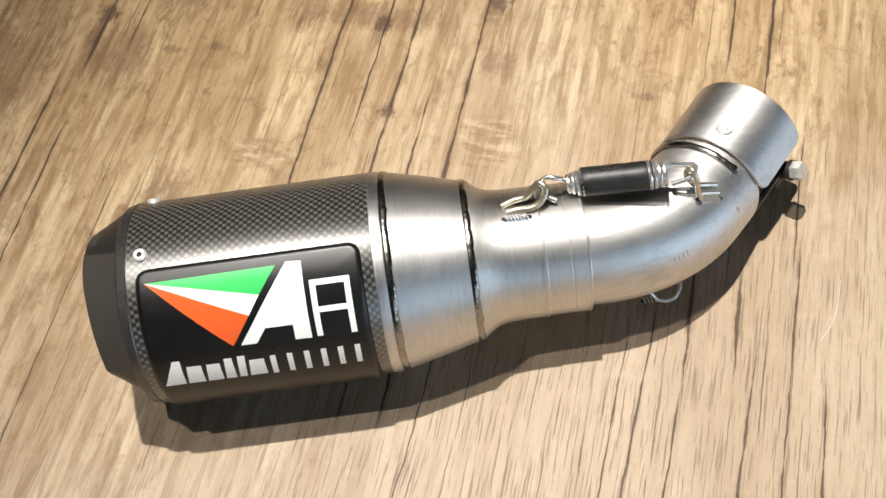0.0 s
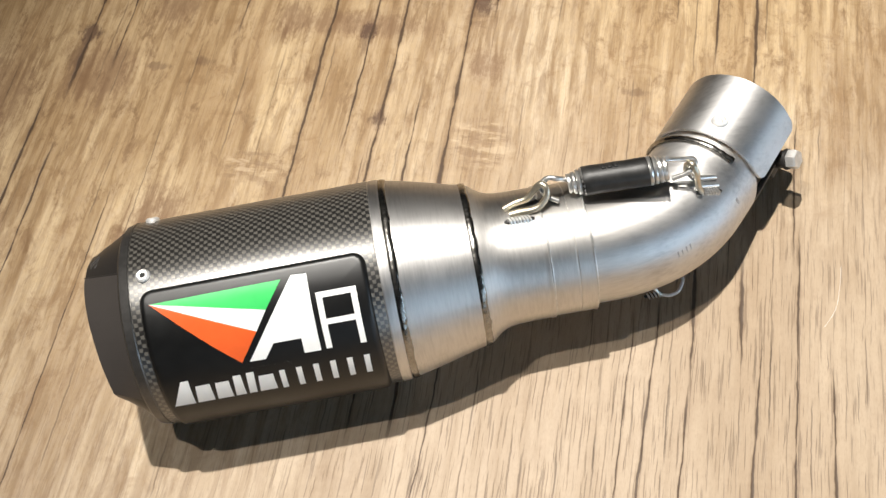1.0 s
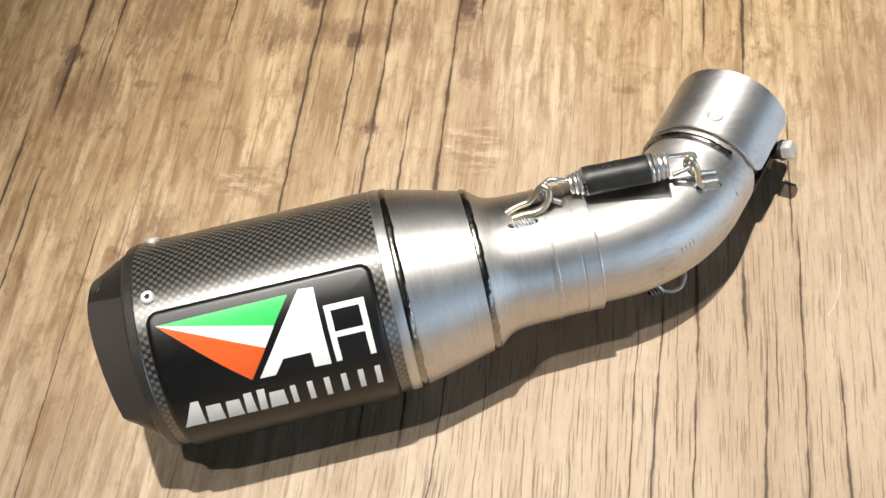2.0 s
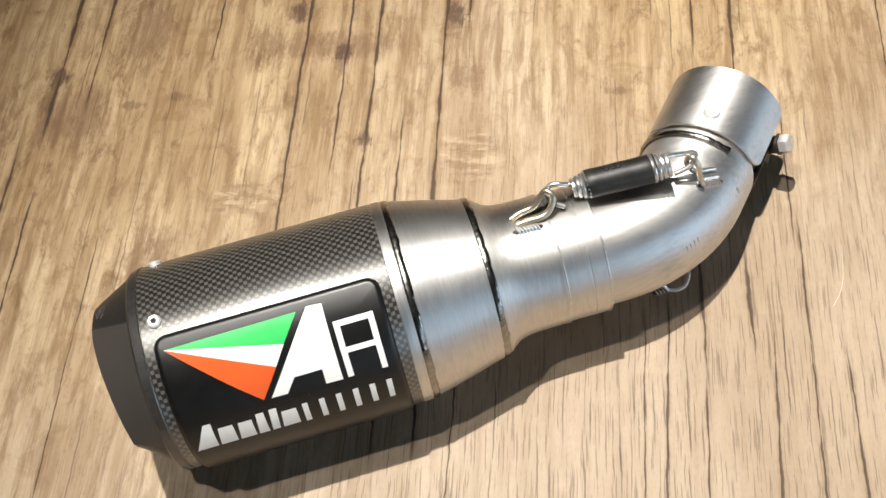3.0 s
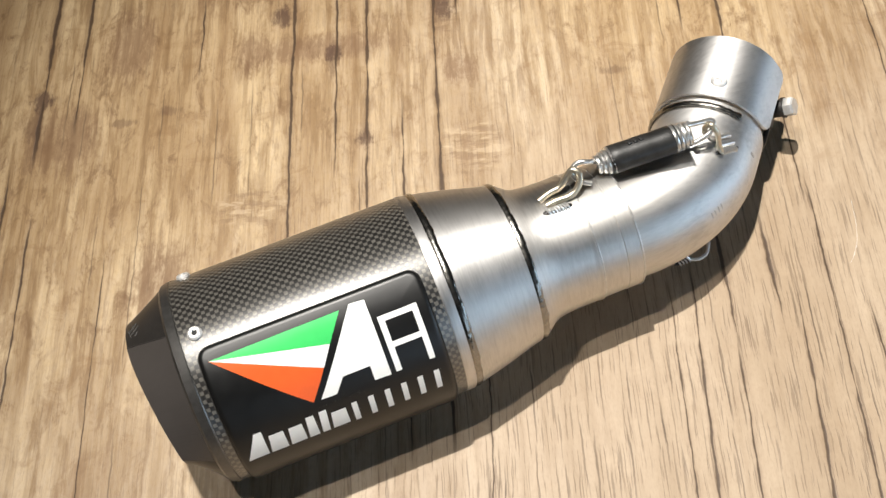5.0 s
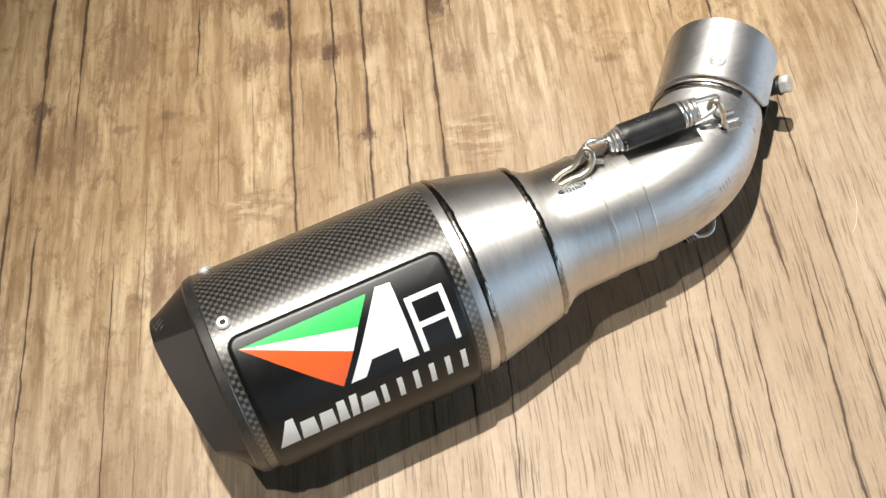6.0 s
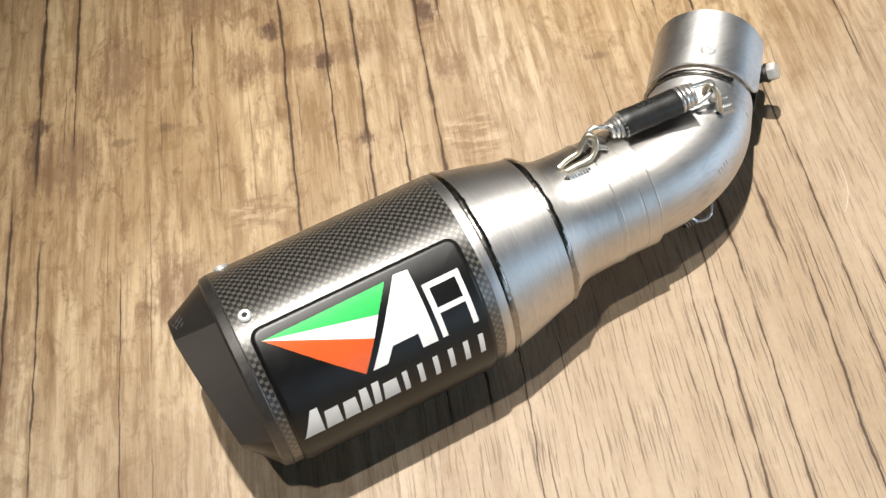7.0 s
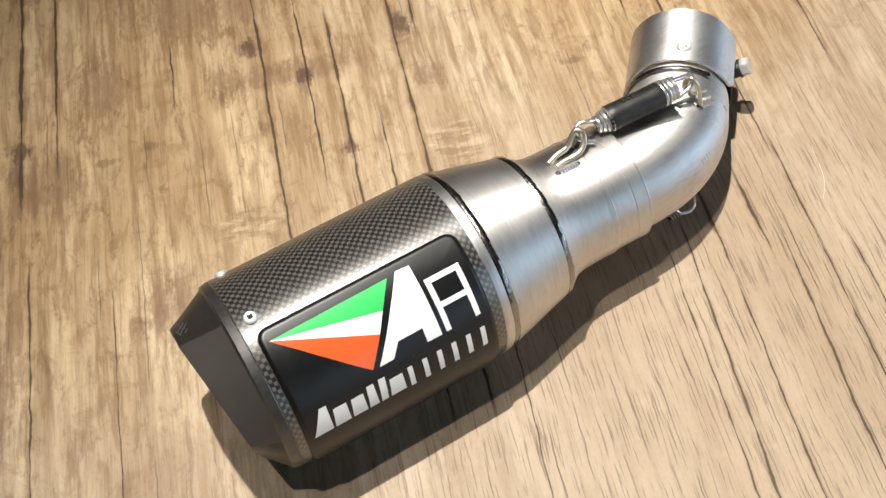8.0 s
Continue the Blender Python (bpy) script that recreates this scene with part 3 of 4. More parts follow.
def decal(name, outline, mat, label, lift=0.00018):
    """A printed shape on the plate; outline in (s, degrees round)."""
    bm = bmesh.new()
    bm.faces.new([bm.verts.new((s, d, 0)) for s, d in outline])
    d = math.floor(min(c[1] for c in outline)) + 1.5
    while d < max(c[1] for c in outline):
        bmesh.ops.bisect_plane(bm, geom=[*bm.verts, *bm.edges, *bm.faces], plane_co=(0, d, 0), plane_no=(0, 1, 0))
        d += 1.5
    for v in bm.verts:
        v.co = round_can(v.co.x, v.co.y, PLATE_R + lift)
    bmesh.ops.recalc_face_normals(bm, faces=bm.faces)
    for f in bm.faces:
        c = f.calc_center_median()
        if f.normal.dot(Vector((0, c.y, c.z))) < 0:
            f.normal_flip()
    return part(name, bm, mat, badge, label)


TIP = (0.0105, 110.6)
decal("green_stripe", [TIP, (0.0541, 123.5), (0.0616, 110.0)], GREEN, "green printed wedge")
decal("white_stripe", [TIP, (0.0490, 133.3), (0.0541, 123.5)], WHITE, "white printed wedge")
decal("orange_stripe", [TIP, (0.0408, 148.5), (0.0490, 133.3)], ORANGE, "orange printed wedge")
decal("slanted_mark", [(0.0437, 148.7), (0.0657, 108.8), (0.0716, 109.4), (0.0716, 149.6), (0.0650, 149.4), (0.0651, 141.0), (0.0543, 141.0), (0.0500, 148.8)], WHITE, "white slanted logo shape")
for a0, a1, d0, d1 in ((0.0737, 0.0760, 119.6, 149.3), (0.0870, 0.0893, 122.6, 149.6), (0.0760, 0.0893, 119.6, 122.6), (0.0760, 0.0870, 133.4, 136.4)):
    decal("frame_mark", [(a0, d1), (a0, d0), (a1, d0), (a1, d1)], WHITE, "thin white logo bar")
a = 0.0100
for wide, gap, lean, rise in ((0.0084, 0.0010, 0.0056, 153.2), (0.0068, 0.0011, 0.0011, 157.6), (0.0063, 0.0010, 0.0010, 157.8), (0.0041, 0.0012, 0.0010, 155.4), (0.0030, 0.0013, 0.0010, 155.0), (0.0068, 0.0, 0.0010, 158.4)):
    decal("print_bar", [(a, 169.8), (a + lean, rise), (a + max(wide, lean + 0.0030), rise), (a + wide, 169.8)], WHITE, "white printed bar")
    a += wide + gap
for k in range(6):
    a = 0.0532 + 0.00668 * k
    decal("thin_print_bar", [(a, 170.4), (a + 0.0003, 157.2), (a + 0.0025, 157.2), (a + 0.0022, 170.4)], WHITE, "thin white printed bar")

# steel cone, weld beads and neck
part("steel_ring", lathe([(0.0988, 0.039), (0.0988, 0.0420), (0.0990, 0.04225), (0.0994, 0.04235), (0.0998, 0.04235), (0.1022, 0.0422), (0.1028, 0.0420), (0.1030, 0.0417), (0.1030, 0.039)], 128), STEEL, exhaust, "brushed steel band")
part("cone", lathe([(0.1030, 0.0395), (0.1030, 0.0416), (0.1070, 0.0411), (0.1080, 0.0409), (0.1200, 0.0381), (0.1320, 0.0349), (0.1335, 0.0346), (0.1352, 0.0342), (0.1378, 0.0336), (0.1390, 0.0330), (0.1408, 0.0314),
                    (0.1435, 0.0295), (0.1465, 0.0284), (0.1500, 0.0279), (0.1560, 0.0277), (0.1630, 0.0276), (0.1640, 0.0276), (0.1645, 0.0278), (0.1652, 0.0278), (0.1656, 0.0275), (0.1656, 0.0240)], 128), STEEL, exhaust, "brushed steel cone")


def weld_round(s, r, thick, wide, seg=288, ripples=96, seed=0.0):
    """A run of weld round the can: overlapping ripples of uneven height and width."""
    bm = bmesh.new()
    loops = []
    for j in range(13):
        q = 2 * math.pi * j / 12
        loop = []
        for k in range(seg):
            a = 2 * math.pi * k / seg
            ripple = abs(math.sin(0.5 * ripples * a + 0.6 * math.cos(q)))
            rough = noise.noise((5 * math.cos(a), 5 * math.sin(a), seed)) + 0.5 * noise.noise((17 * math.cos(a), 17 * math.sin(a), seed))
            h = r + thick * (0.90 + 0.07 * ripple + 0.16 * rough) * math.sin(q)
            x = s + wide * (1.0 + 0.16 * rough) * math.cos(q) + 0.00025 * rough
            loop.append((x, h * math.cos(a), h * math.sin(a)))
        loops.append(loop)
    bridge(bm, loops)
    bmesh.ops.remove_doubles(bm, verts=bm.verts, dist=1e-6)
    return bm


def torus(s, r, thick, seg=128):
    bm = bmesh.new()
    bridge(bm, [[(s + thick * 1.5 * math.cos(2 * math.pi * j / 12), (r + thick * math.sin(2 * math.pi * j / 12)) * math.cos(2 * math.pi * k / seg),
                  (r + thick * math.sin(2 * math.pi * j / 12)) * math.sin(2 * math.pi * k / seg)) for k in range(seg)] for j in range(13)])
    bmesh.ops.remove_doubles(bm, verts=bm.verts, dist=1e-6)
    return bm


part("weld_bead", weld_round(0.1043, 0.0410, 0.0011, 0.0018), BEAD, exhaust, "dark polished weld bead")
part("weld_bead", weld_round(0.1364, 0.0335, 0.0010, 0.0018, ripples=80, seed=7.0), BEAD, exhaust, "dark polished weld bead")
# bright rings added at the joints in place of highlights on the bevelled edges
part("edge_glint", torus(0.1657, 0.0277, 0.00026), WIRE, exhaust, "thin bright ring for the joint's edge highlight")
part("edge_glint", torus(0.1831, 0.0274, 0.00028), WIRE, exhaust, "thin bright ring for the joint's edge highlight")
part("slip_sleeve", lathe([(0.1655, 0.0245), (0.1655, 0.0272), (0.1658, 0.0273), (0.1662, 0.0273), (0.1755, 0.0273), (0.1759, 0.0273), (0.1762, 0.0271), (0.1764, 0.0271), (0.1767, 0.0274), (0.1771, 0.0274),
                           (0.1820, 0.0274), (0.1828, 0.0274), (0.1833, 0.0270), (0.1834, 0.0266), (0.1834, 0.0240)], 128), STEEL, exhaust, "thin steel slip joint sleeve")

# bent pipe: leaves the sleeve a little askew, then one bend in a plane that dips towards the table
PIPE_R, BEND_S, BEND_R, BEND, DIP = 0.0249, 0.1813, 0.0645, radians(54.2), radians(-17.8)
OUT = Vector((1.0, -0.082, -0.076)).normalized()
OUT_SIDE = Vector((0, 0, 1)).cross(OUT).normalized()
IN = math.cos(DIP) * OUT_SIDE + math.sin(DIP) * OUT.cross(OUT_SIDE)


def pipe_at(a):
    """Centre and direction of the pipe: a < 0 metres before the bend, up to 1 through it, past 1 metres beyond."""
    if a <= 0:
        return Vector((BEND_S, 0, 0)) + a * OUT, OUT
    q = BEND * min(a, 1)
    c = Vector((BEND_S, 0, 0)) + BEND_R * (math.sin(q) * OUT + (1 - math.cos(q)) * IN)
    d = math.cos(q) * OUT + math.sin(q) * IN
    return (c + (a - 1) * d if a > 1 else c), d


def pipe_loop(a, r, seg=72):
    c, d = pipe_at(a)
    side = (Vector((0, 0, 1)).cross(d)).normalized()
    up = d.cross(side)
    return [c + r * (math.cos(2 * math.pi * k / seg) * side + math.sin(2 * math.pi * k / seg) * up) for k in range(seg)]


bm = bmesh.new()
steps = [-0.004] + [k / 28 for k in range(29)] + [1.008, 1.016]
bridge(bm, [pipe_loop(a, PIPE_R) for a in steps] + [pipe_loop(1.016, PIPE_R - 0.0015), pipe_loop(1.0, PIPE_R - 0.0015)])
part("bent_pipe", bm, PIPE_STEEL, exhaust, "satin steel bent link pipe")

# collar over the pipe's end: an open rolled sheet with rounded corners at its slit
COLLAR_S0, COLLAR_S1, COLLAR_R = 0.0080, 0.0432, 0.0259
TO_LOCAL = exhaust.matrix_world.inverted()
END = TO_LOCAL @ Vector((0.11954, 0.30904, 0.02740))
ENDDIR = (TO_LOCAL.to_3x3() @ Vector((0.6435, 0.7647, -0.0346))).normalized()
CSIDE = (Vector((0, 0, 1)).cross(ENDDIR)).normalized()
CUP = ENDDIR.cross(CSIDE)


def collar_at(s, deg, r):
    return END + s * ENDDIR + r * (math.cos(radians(deg)) * CSIDE + math.sin(radians(deg)) * CUP)


def sheet_at(s, deg, r, bend=144.0):
    """The rolled sheet runs out straight past the bend, towards the bolt."""
    c = collar_at(s, min(deg, bend), r)
    if deg > bend:
        c += radians(deg - bend) * COLLAR_R * (-math.sin(radians(bend)) * CSIDE + math.cos(radians(bend)) * CUP)
    return c


def collar_sheet(deg0, deg1, corner=0.0042, n=60):
    bm = bmesh.new()
    rows = []
    arc = radians(deg1 - deg0) * COLLAR_R
    for k in range(n + 1):
        u = k / n
        # closer steps at both ends for the rounded corners
        u = 0.5 - 0.5 * math.cos(math.pi * u)
        y = u * arc
        e = min(y, arc - y)
        cut = corner - math.sqrt(max(corner ** 2 - max(corner - e, 0) ** 2, 0)) if e < corner else 0.0
        rows.append([sheet_at(s, deg0 + (deg1 - deg0) * u, r) for s, r in (
            (COLLAR_S0 + cut, COLLAR_R - 0.0012), (COLLAR_S0 + cut, COLLAR_R - 0.0003), (COLLAR_S0 + cut + 0.0003, COLLAR_R),
            (COLLAR_S1 - cut - 0.0003, COLLAR_R), (COLLAR_S1 - cut, COLLAR_R - 0.0003), (COLLAR_S1 - cut, COLLAR_R - 0.0012))])
    bridge(bm, rows, True, True, True, True)
    return bm


collar = part("collar", collar_sheet(-120, 161), COLLAR_STEEL, exhaust, "brushed steel slotted clamp collar")
bm = bmesh.new()
ring = []
for j in range(13):
    q = 2 * math.pi * j / 12
    row = []
    for k in range(181):
        rough = noise.noise((k * 0.21, 3.0, 0.0)) + 0.5 * noise.noise((k * 0.7, 9.0, 0.0))
        row.append(collar_at(0.0025 + 0.0014 * (1 + 0.3 * rough) * math.cos(q) + 0.0003 * rough, -150 + 270 * k / 180, PIPE_R + 0.0004 + 0.0010 * (1 + 0.35 * rough) * math.sin(q)))
    ring.append(row)
bridge(bm, ring, False)
bmesh.ops.remove_doubles(bm, verts=bm.verts, dist=1e-6)
part("weld_bead", bm, BEAD, exhaust, "dark polished weld bead")


def placed(ob, at, out):
    ob.matrix_local = Matrix.Translation(at) @ Vector(out).to_track_quat("Z", "Y").to_matrix().to_4x4()
    return ob


bm = bmesh.new()
prof = [(0.0, 0.0036), (0.0009, 0.0035), (0.0013, 0.0031), (0.0012, 0.0026), (0.0004, 0.0022), (0.0003, 0.0019), (0.0009, 0.0013), (0.0011, 0.0006)]
bridge(bm, [[(q * math.cos(2 * math.pi * k / 32), q * math.sin(2 * math.pi * k / 32), h) for k in range(32)] for h, q in prof], True, False, True)
stud = part("collar_stud", bm, RIVET, exhaust, "bright dished collar rivet")
placed(stud, collar_at(0.0164, 89, COLLAR_R - 0.0002), CUP)

# clamp bolt across the slit, with its two lugs
BOLT_AT = exhaust.matrix_world.inverted() @ Vector((0.1618, 0.3132, 0.0282))
BOLT_DIR = (CSIDE * -0.86 + CUP * 0.50 + ENDDIR * 0.05).normalized()


def hexagon(r, h):
    bm = bmesh.new()
    prof = [(0, r * 0.97), (0.0004, r), (h - 0.0008, r), (h, r * 0.88)]
    bridge(bm, [[(q * math.cos(math.pi * k / 3), q * math.sin(math.pi * k / 3), z) for k in range(6)] for z, q in prof], True, True, True)
    return bm


bolt = placed(part("clamp_bolt", hexagon(0.0044, 0.0044), BOLT, exhaust, "zinc plated hex bolt", crease=20), BOLT_AT, BOLT_DIR)
bm = bmesh.new()
sweep(bm, [(0, 0, 0), (0, 0, -0.024)], 0.0022, 16)
part("bolt_shank", bm, BOLT, bolt)
bm = bmesh.new()
bridge(bm, [[(q * math.cos(2 * math.pi * k / 24), q * math.sin(2 * math.pi * k / 24), z) for k in range(24)] for z, q in ((-0.0001, 0.0046), (-0.0012, 0.0048), (-0.0014, 0.0040), (-0.0068, 0.0040))], True, True, True)
part("spacer", bm, DARK, bolt, "dark bolt spacer")
for z in (-0.0090, -0.0170):
    lug = bevelled_box((-0.006, -0.007, z - 0.0015), (0.006, 0.007, z + 0.0015), 0.0012)
    part("clamp_lug", lug, DARK, bolt, "dark steel clamp lug")
part("clamp_nut", hexagon(0.0041, 0.0036), BOLT, bolt).location = (0, 0, -0.0235)

# the second ear of the slit, coloured dark to draw the shade under the first
a = radians(187.0)
EAR_T = -math.sin(a) * CSIDE + math.cos(a) * CUP
EAR_N = math.cos(a) * CSIDE + math.sin(a) * CUP
ear = part("clamp_ear", bevelled_box((-0.004, 0.000, -0.0015), (0.0045, 0.024, 0.0012), 0.0012), DARK, exhaust, "lower clamp ear coloured dark for shade")
ear_at = END + COLLAR_S0 * ENDDIR + (COLLAR_R - 0.0016) * EAR_N
ear.matrix_local = Matrix(((EAR_T.x, ENDDIR.x, EAR_N.x, ear_at.x), (EAR_T.y, ENDDIR.y, EAR_N.y, ear_at.y), (EAR_T.z, ENDDIR.z, EAR_N.z, ear_at.z), (0, 0, 0, 1)))

# spring with its rubber sleeve, between two welded wire hooks


def on_neck(s, deg, r):
    return round_can(s, deg, r)


SPRING_A, SPRING_B = on_neck(0.1842, 71.0, 0.0330), on_neck(0.2118, 75.0, 0.0338)
SPRING_DIR = (SPRING_B - SPRING_A).normalized()
bm = bmesh.new()
prof = [(-0.0002, 0.0040), (-0.0004, 0.0054), (0.0003, 0.0059)] + [(0.0003 + (SPRING_B - SPRING_A).length * k / 8, 0.0059 + 0.00008 * math.sin(k * 2.1)) for k in range(1, 9)]
prof += [((SPRING_B - SPRING_A).length + 0.0009, 0.0054), ((SPRING_B - SPRING_A).length + 0.0007, 0.0040)]
side = SPRING_DIR.orthogonal().normalized()
up = SPRING_DIR.cross(side)
bridge(bm, [[SPRING_A + x * SPRING_DIR + r * (math.cos(2 * math.pi * k / 32) * side + math.sin(2 * math.pi * k / 32) * up) for k in range(32)] for x, r in prof], True, True, True)
spring = part("spring_sleeve", bm, RUBBER, exhaust, "black rubber sleeve over the spring")


for k in range(3):
    c = SPRING_A.lerp(SPRING_B, 0.32 + 0.09 * k)
    bm = bevelled_box((-0.0009, -0.0012, -0.0004), (0.0009, 0.0012, 0.0004), 0.0003)
    mark = part("mould_mark", bm, RUBBER, spring)
    out = Vector((0.0, 0.25, 1.0))
    out = (out - SPRING_DIR * out.dot(SPRING_DIR)).normalized()
    mark.matrix_local = Matrix.Translation(c + out * 0.0060) @ out.to_track_quat("Z", "Y").to_matrix().to_4x4()


def coil(start, direction, turns, r0, r1, pitch, wire=0.00085):
    s = direction.orthogonal().normalized()
    w = direction.cross(s)
    n = int(turns * 18)
    pts = []
    for k in range(n + 1):
        a = 2 * math.pi * k / 18
        r = r0 + (r1 - r0) * k / n
        pts.append(start + direction * (pitch * k / 18) + r * (math.cos(a) * s + math.sin(a) * w))
    bm = bmesh.new()
    return sweep(bm, pts, wire, 8)


part("spring_coil", coil(SPRING_A + SPRING_DIR * 0.001, -SPRING_DIR, 3.6, 0.0052, 0.0031, 0.00185, 0.0009), WIRE, spring, "bright steel spring coil")
part("spring_coil", coil(SPRING_B - SPRING_DIR * 0.001, SPRING_DIR, 4.0, 0.0054, 0.0042, 0.00195, 0.00095), WIRE, spring, "bright steel spring coil")


def local(x, y, z):
    return TO_LOCAL @ Vector((x, y, z))


def wire(name, pts, r, mat, label, parent=exhaust, ease=0.3):
    bm = bmesh.new()
    sweep(bm, rounded(pts, ease), r, 12)
    return part(name, bm, mat, parent, label)


# the spring's own end loops, hooked through the welded eyes
wire("spring_hook", [SPRING_A - SPRING_DIR * 0.0052 + Vector((0, 0.001, 0.001)), local(0.0543, 0.2904, 0.0775), local(0.0507, 0.2919, 0.0775), local(0.0472, 0.2907, 0.0755), local(0.0478, 0.2885, 0.0725), local(0.0499, 0.2856, 0.0722)], 0.00105, WIRE, "bright steel hook", spring, 0.45)
wire("spring_hook", [SPRING_B + SPRING_DIR * 0.0060 + Vector((0, 0.003, 0.0015)), local(0.1060, 0.2929, 0.0725), local(0.1100, 0.2932, 0.0720), local(0.1110, 0.2912, 0.0705), local(0.1074, 0.2890, 0.0680), local(0.1010, 0.2892, 0.0655)], 0.00105, WIRE, "bright steel hook", spring, 0.45)
lug_a = wire("neck_hook", [local(0.0314, 0.2856, 0.0695), local(0.0362, 0.2869, 0.0708), local(0.0412, 0.2870, 0.0716), local(0.0445, 0.2885, 0.0750), local(0.0472, 0.2896, 0.0778), local(0.0495, 0.2874, 0.0772),
                           local(0.0490, 0.2848, 0.0745), local(0.0459, 0.2825, 0.0718), local(0.0423, 0.2820, 0.0708), local(0.0385, 0.2827, 0.0702), local(0.0334, 0.2824, 0.0695)], 0.00135, GOLD_WIRE, "straw tinted welded wire hook", exhaust, 0.40)
wire("hook_pin", [local(0.0495, 0.2861, 0.0722), local(0.0535, 0.2841, 0.0712)], 0.0011, WIRE, "bright wire end", lug_a)


def weld_row(name, a, b, n, size, parent, out):
    """A short run of weld: slanted bright ripples over a dark bed."""
    along = (b - a).normalized()
    across = along.cross(out).normalized()
    bed = bmesh.new()
    sweep(bed, [a.lerp(b, k / 6) - out * size * 0.55 for k in range(-1, 8)], [size * 0.5] + [size * 0.85] * 7 + [size * 0.5], 10)
    bed = part("weld_bed", bed, DARK, parent, "dark weld root")
    for k in range(n):
        c = a.lerp(b, (k + 0.5) / n)
        bm = bmesh.new()
        sweep(bm, [c - across * size * 1.25 - along * size * 0.55 - out * size * 0.6, c - across * size * 0.5 - along * size * 0.2 + out * size * 0.40,
                   c + across * size * 0.5 + along * size * 0.2 + out * size * 0.40, c + across * size * 1.25 + along * size * 0.55 - out * size * 0.6],
              [size * 0.24, size * 0.38, size * 0.38, size * 0.24], 8)
        part(name, bm, WIRE, bed, "bright weld ripple" if k == 0 else "")
    return bed


weld_row("weld_ripple", on_neck(0.1520, 89.5, 0.0281), on_neck(0.1612, 90.0, 0.0280), 7, 0.0016, lug_a, Vector((0, 0, 1)))


CENTRES = [pipe_at(-0.02 + 0.02 * k / 10)[0] for k in range(10)] + [pipe_at(k / 60)[0] for k in range(61)]


def snap(x, y, z, above):
    """The place over the pipe's skin nearest to a place in the room."""
    c = local(x, y, z)
    m = min(CENTRES, key=lambda p: (p - c).length)
    return m + (c - m).normalized() * (PIPE_R + above)


lug_b = wire("pipe_hook", [local(0.1072, 0.2921, 0.0660), local(0.1070, 0.2920, 0.0700), local(0.1085, 0.2901, 0.0735), local(0.1104, 0.2871, 0.0695), local(0.1109, 0.2857, 0.0625), snap(0.1136, 0.2862, 0.0575, 0.0010)],
             0.00120, GOLD_WIRE, "straw tinted welded wire hook", exhaust, 0.42)
wire("hook_rod", [snap(0.1215, 0.2935, 0.0560, 0.0014), snap(0.1120, 0.2915, 0.0620, 0.0022), local(0.1077, 0.2898, 0.0665)], 0.0012, WIRE, "bright straight wire end", lug_b)
wire("hook_rod", [snap(0.1130, 0.2884, 0.0600, 0.0010), snap(0.1180, 0.2891, 0.0580, 0.0010), snap(0.1230, 0.2898, 0.0560, 0.0010)], 0.0011, WIRE, "bright straight wire end", lug_b)
weld_row("weld_ripple", snap(0.1128, 0.2862, 0.0570, 0.0005), snap(0.1222, 0.2880, 0.0530, 0.0005), 7, 0.0014, lug_b, (snap(0.1175, 0.2870, 0.0550, 0.004) - snap(0.1175, 0.2870, 0.0550, 0.0)).normalized())
lug_c = wire("lower_hook", [snap(0.0890, 0.2690, 0.0070, 0.0006), local(0.0950, 0.2684, 0.0066), local(0.0992, 0.2672, 0.0064), local(0.1032, 0.2684, 0.0064), local(0.1064, 0.2730, 0.0075), snap(0.1060, 0.2800, 0.0100, 0.0008)],
             0.0008, WIRE, "thin bright lower wire hook")
weld_row("weld_ripple", local(0.0888, 0.2680, 0.0078), local(0.0950, 0.2684, 0.0074), 4, 0.0011, lug_c, Vector((0, -0.6, 0.8)))

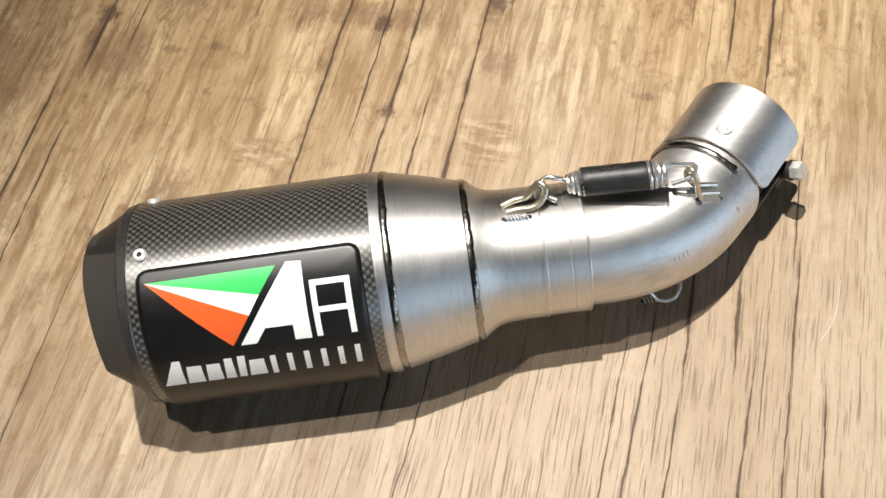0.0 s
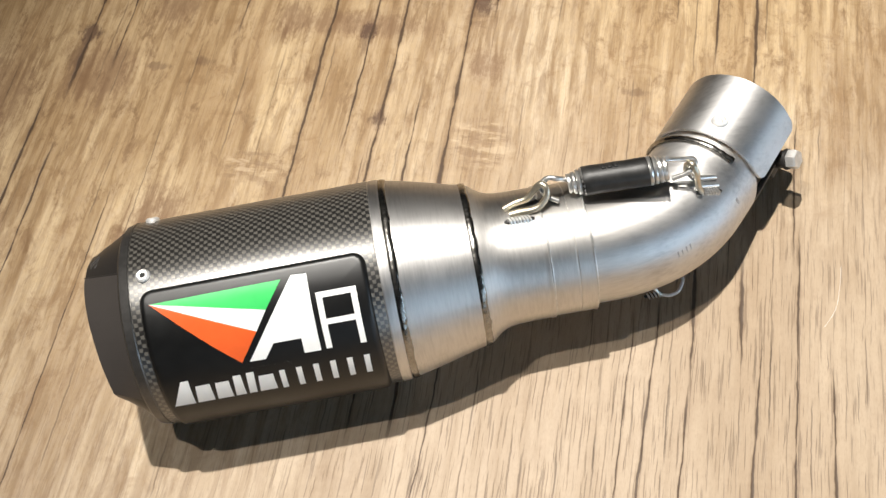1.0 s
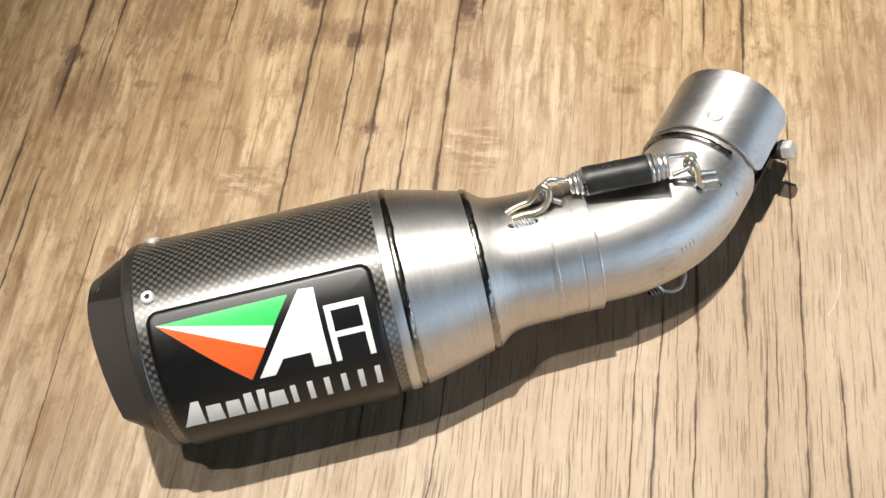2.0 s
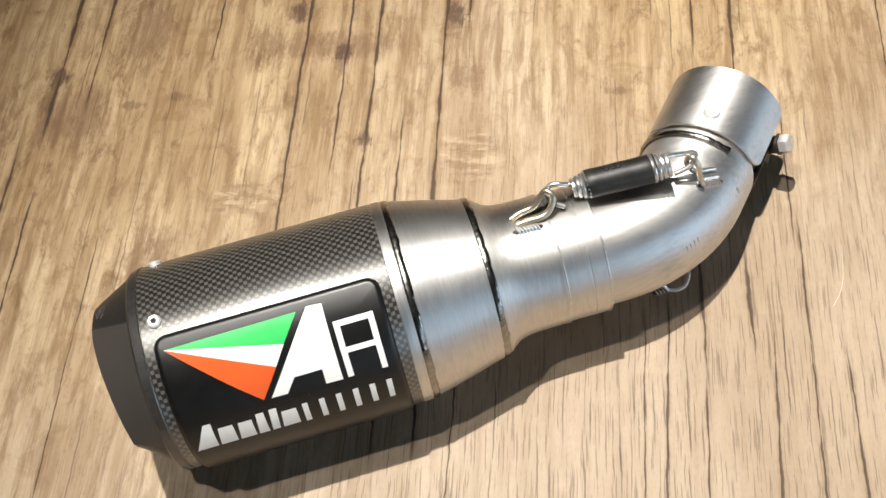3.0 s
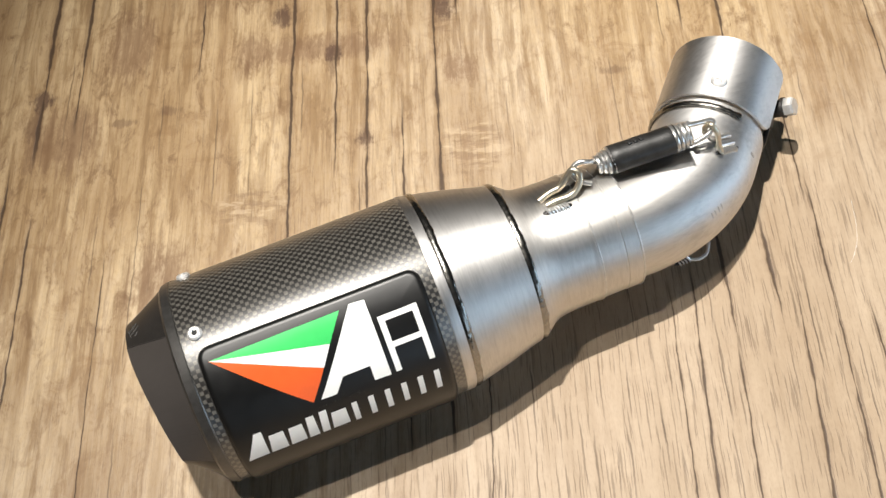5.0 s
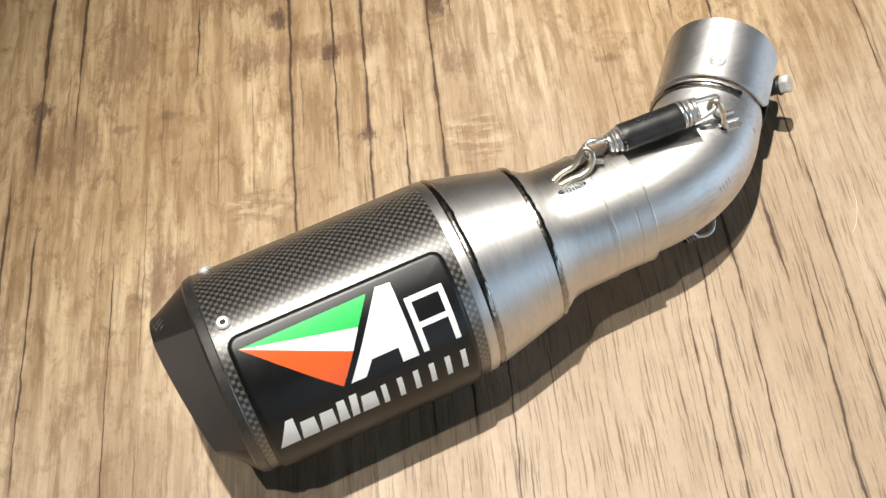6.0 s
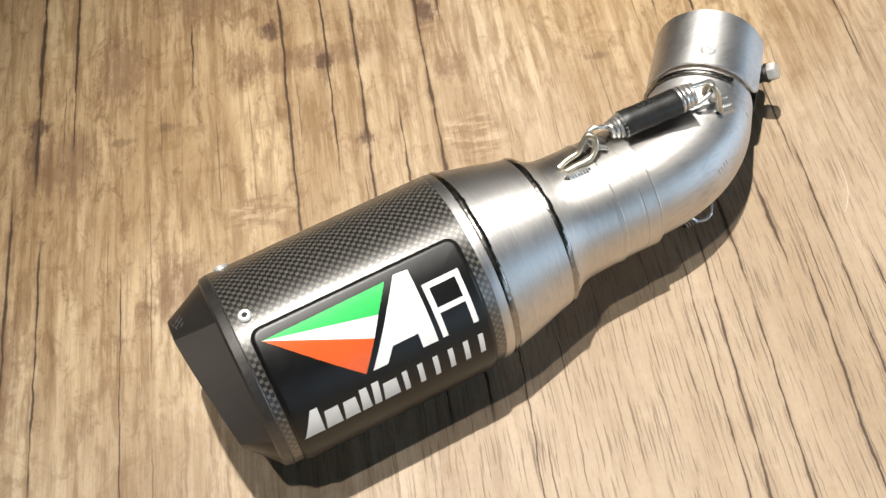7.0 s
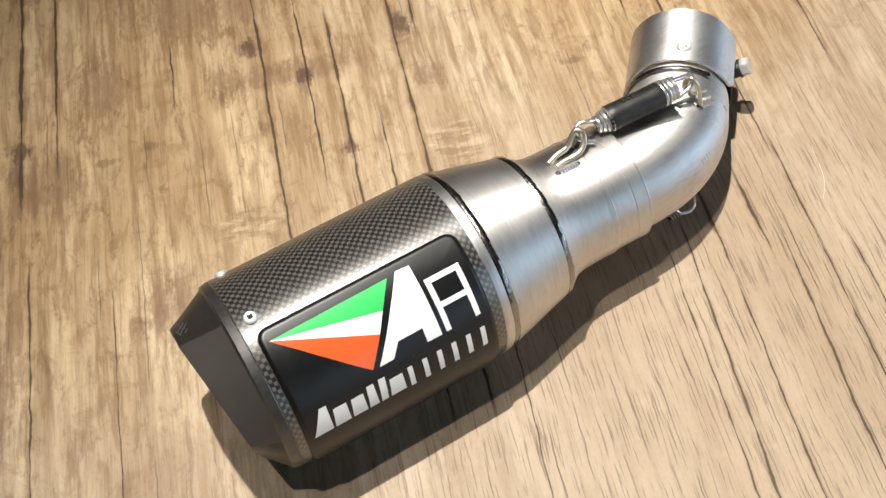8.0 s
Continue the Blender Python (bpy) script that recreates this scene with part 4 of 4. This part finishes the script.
# faint stamped characters on the outer bend, a short dash by the collar and an etched device on the cap
for x, y, z, tall in ((0.1008, 0.2600, 0.050, 0.0030), (0.1030, 0.2607, 0.050, 0.0024), (0.1052, 0.2616, 0.050, 0.0030), (0.1073, 0.2626, 0.050, 0.0030)):
    at = snap(x, y, z, 0.00002)
    out = (at - snap(x, y, z, -0.01)).normalized()
    mark = placed(part("stamped_mark", bevelled_box((-0.0003, -tall / 2, -0.0002), (0.0003, tall / 2, 0.00008), 0.00006, 1), STAMP, exhaust, "faint stamped mark"), at, out)
dash = snap(0.1350, 0.2850, 0.045, 0.00002)
placed(part("stamped_dash", bevelled_box((-0.0006, -0.0016, -0.0002), (0.0006, 0.0016, 0.0001), 0.00006, 1), STAMP, exhaust, "short stamped dash"), dash, (dash - snap(0.1350, 0.2850, 0.045, -0.01)).normalized())


def cap_at(a, share, lift=0.00005):
    """A place on the cap's skin: degrees round the mouth, share of the way from the ring to the mouth."""
    for (a0, b0), (a1, b1) in zip(MOUTH, MOUTH[1:]):
        if a0 <= a <= a1:
            b = b0 + (b1 - b0) * (a - a0) / (a1 - a0)
            c = round_can(RING_S, b, RING_R).lerp(mouth_at(a), share)
            return c + Vector((0, c.y, c.z)).normalized() * lift


for a0, k0, a1, k1 in ((409, 0.66, 415, 0.90), (413, 0.62, 419, 0.86), (407, 0.80, 416, 0.74), (411, 0.92, 421, 0.84), (418, 0.66, 421, 0.74)):
    bm = bmesh.new()
    sweep(bm, [cap_at(a0 + (a1 - a0) * k / 4, k0 + (k1 - k0) * k / 4) for k in range(5)], 0.00022, 6)
    part("etched_mark", bm, ETCH, end_cap, "faint etched grey mark")

# a pale thread of lint on the board
bm = bmesh.new()
sweep(bm, rounded([(0.1773, 0.2712, 0.0002), (0.1739, 0.2617, 0.0002), (0.1702, 0.2532, 0.0002), (0.1660, 0.2474, 0.0002), (0.1611, 0.2431, 0.0002)], 0.45), 0.00005, 6)
tagged(part("lint_thread", bm, WHITE), "fine pale thread of lint lying on the board", "thread")
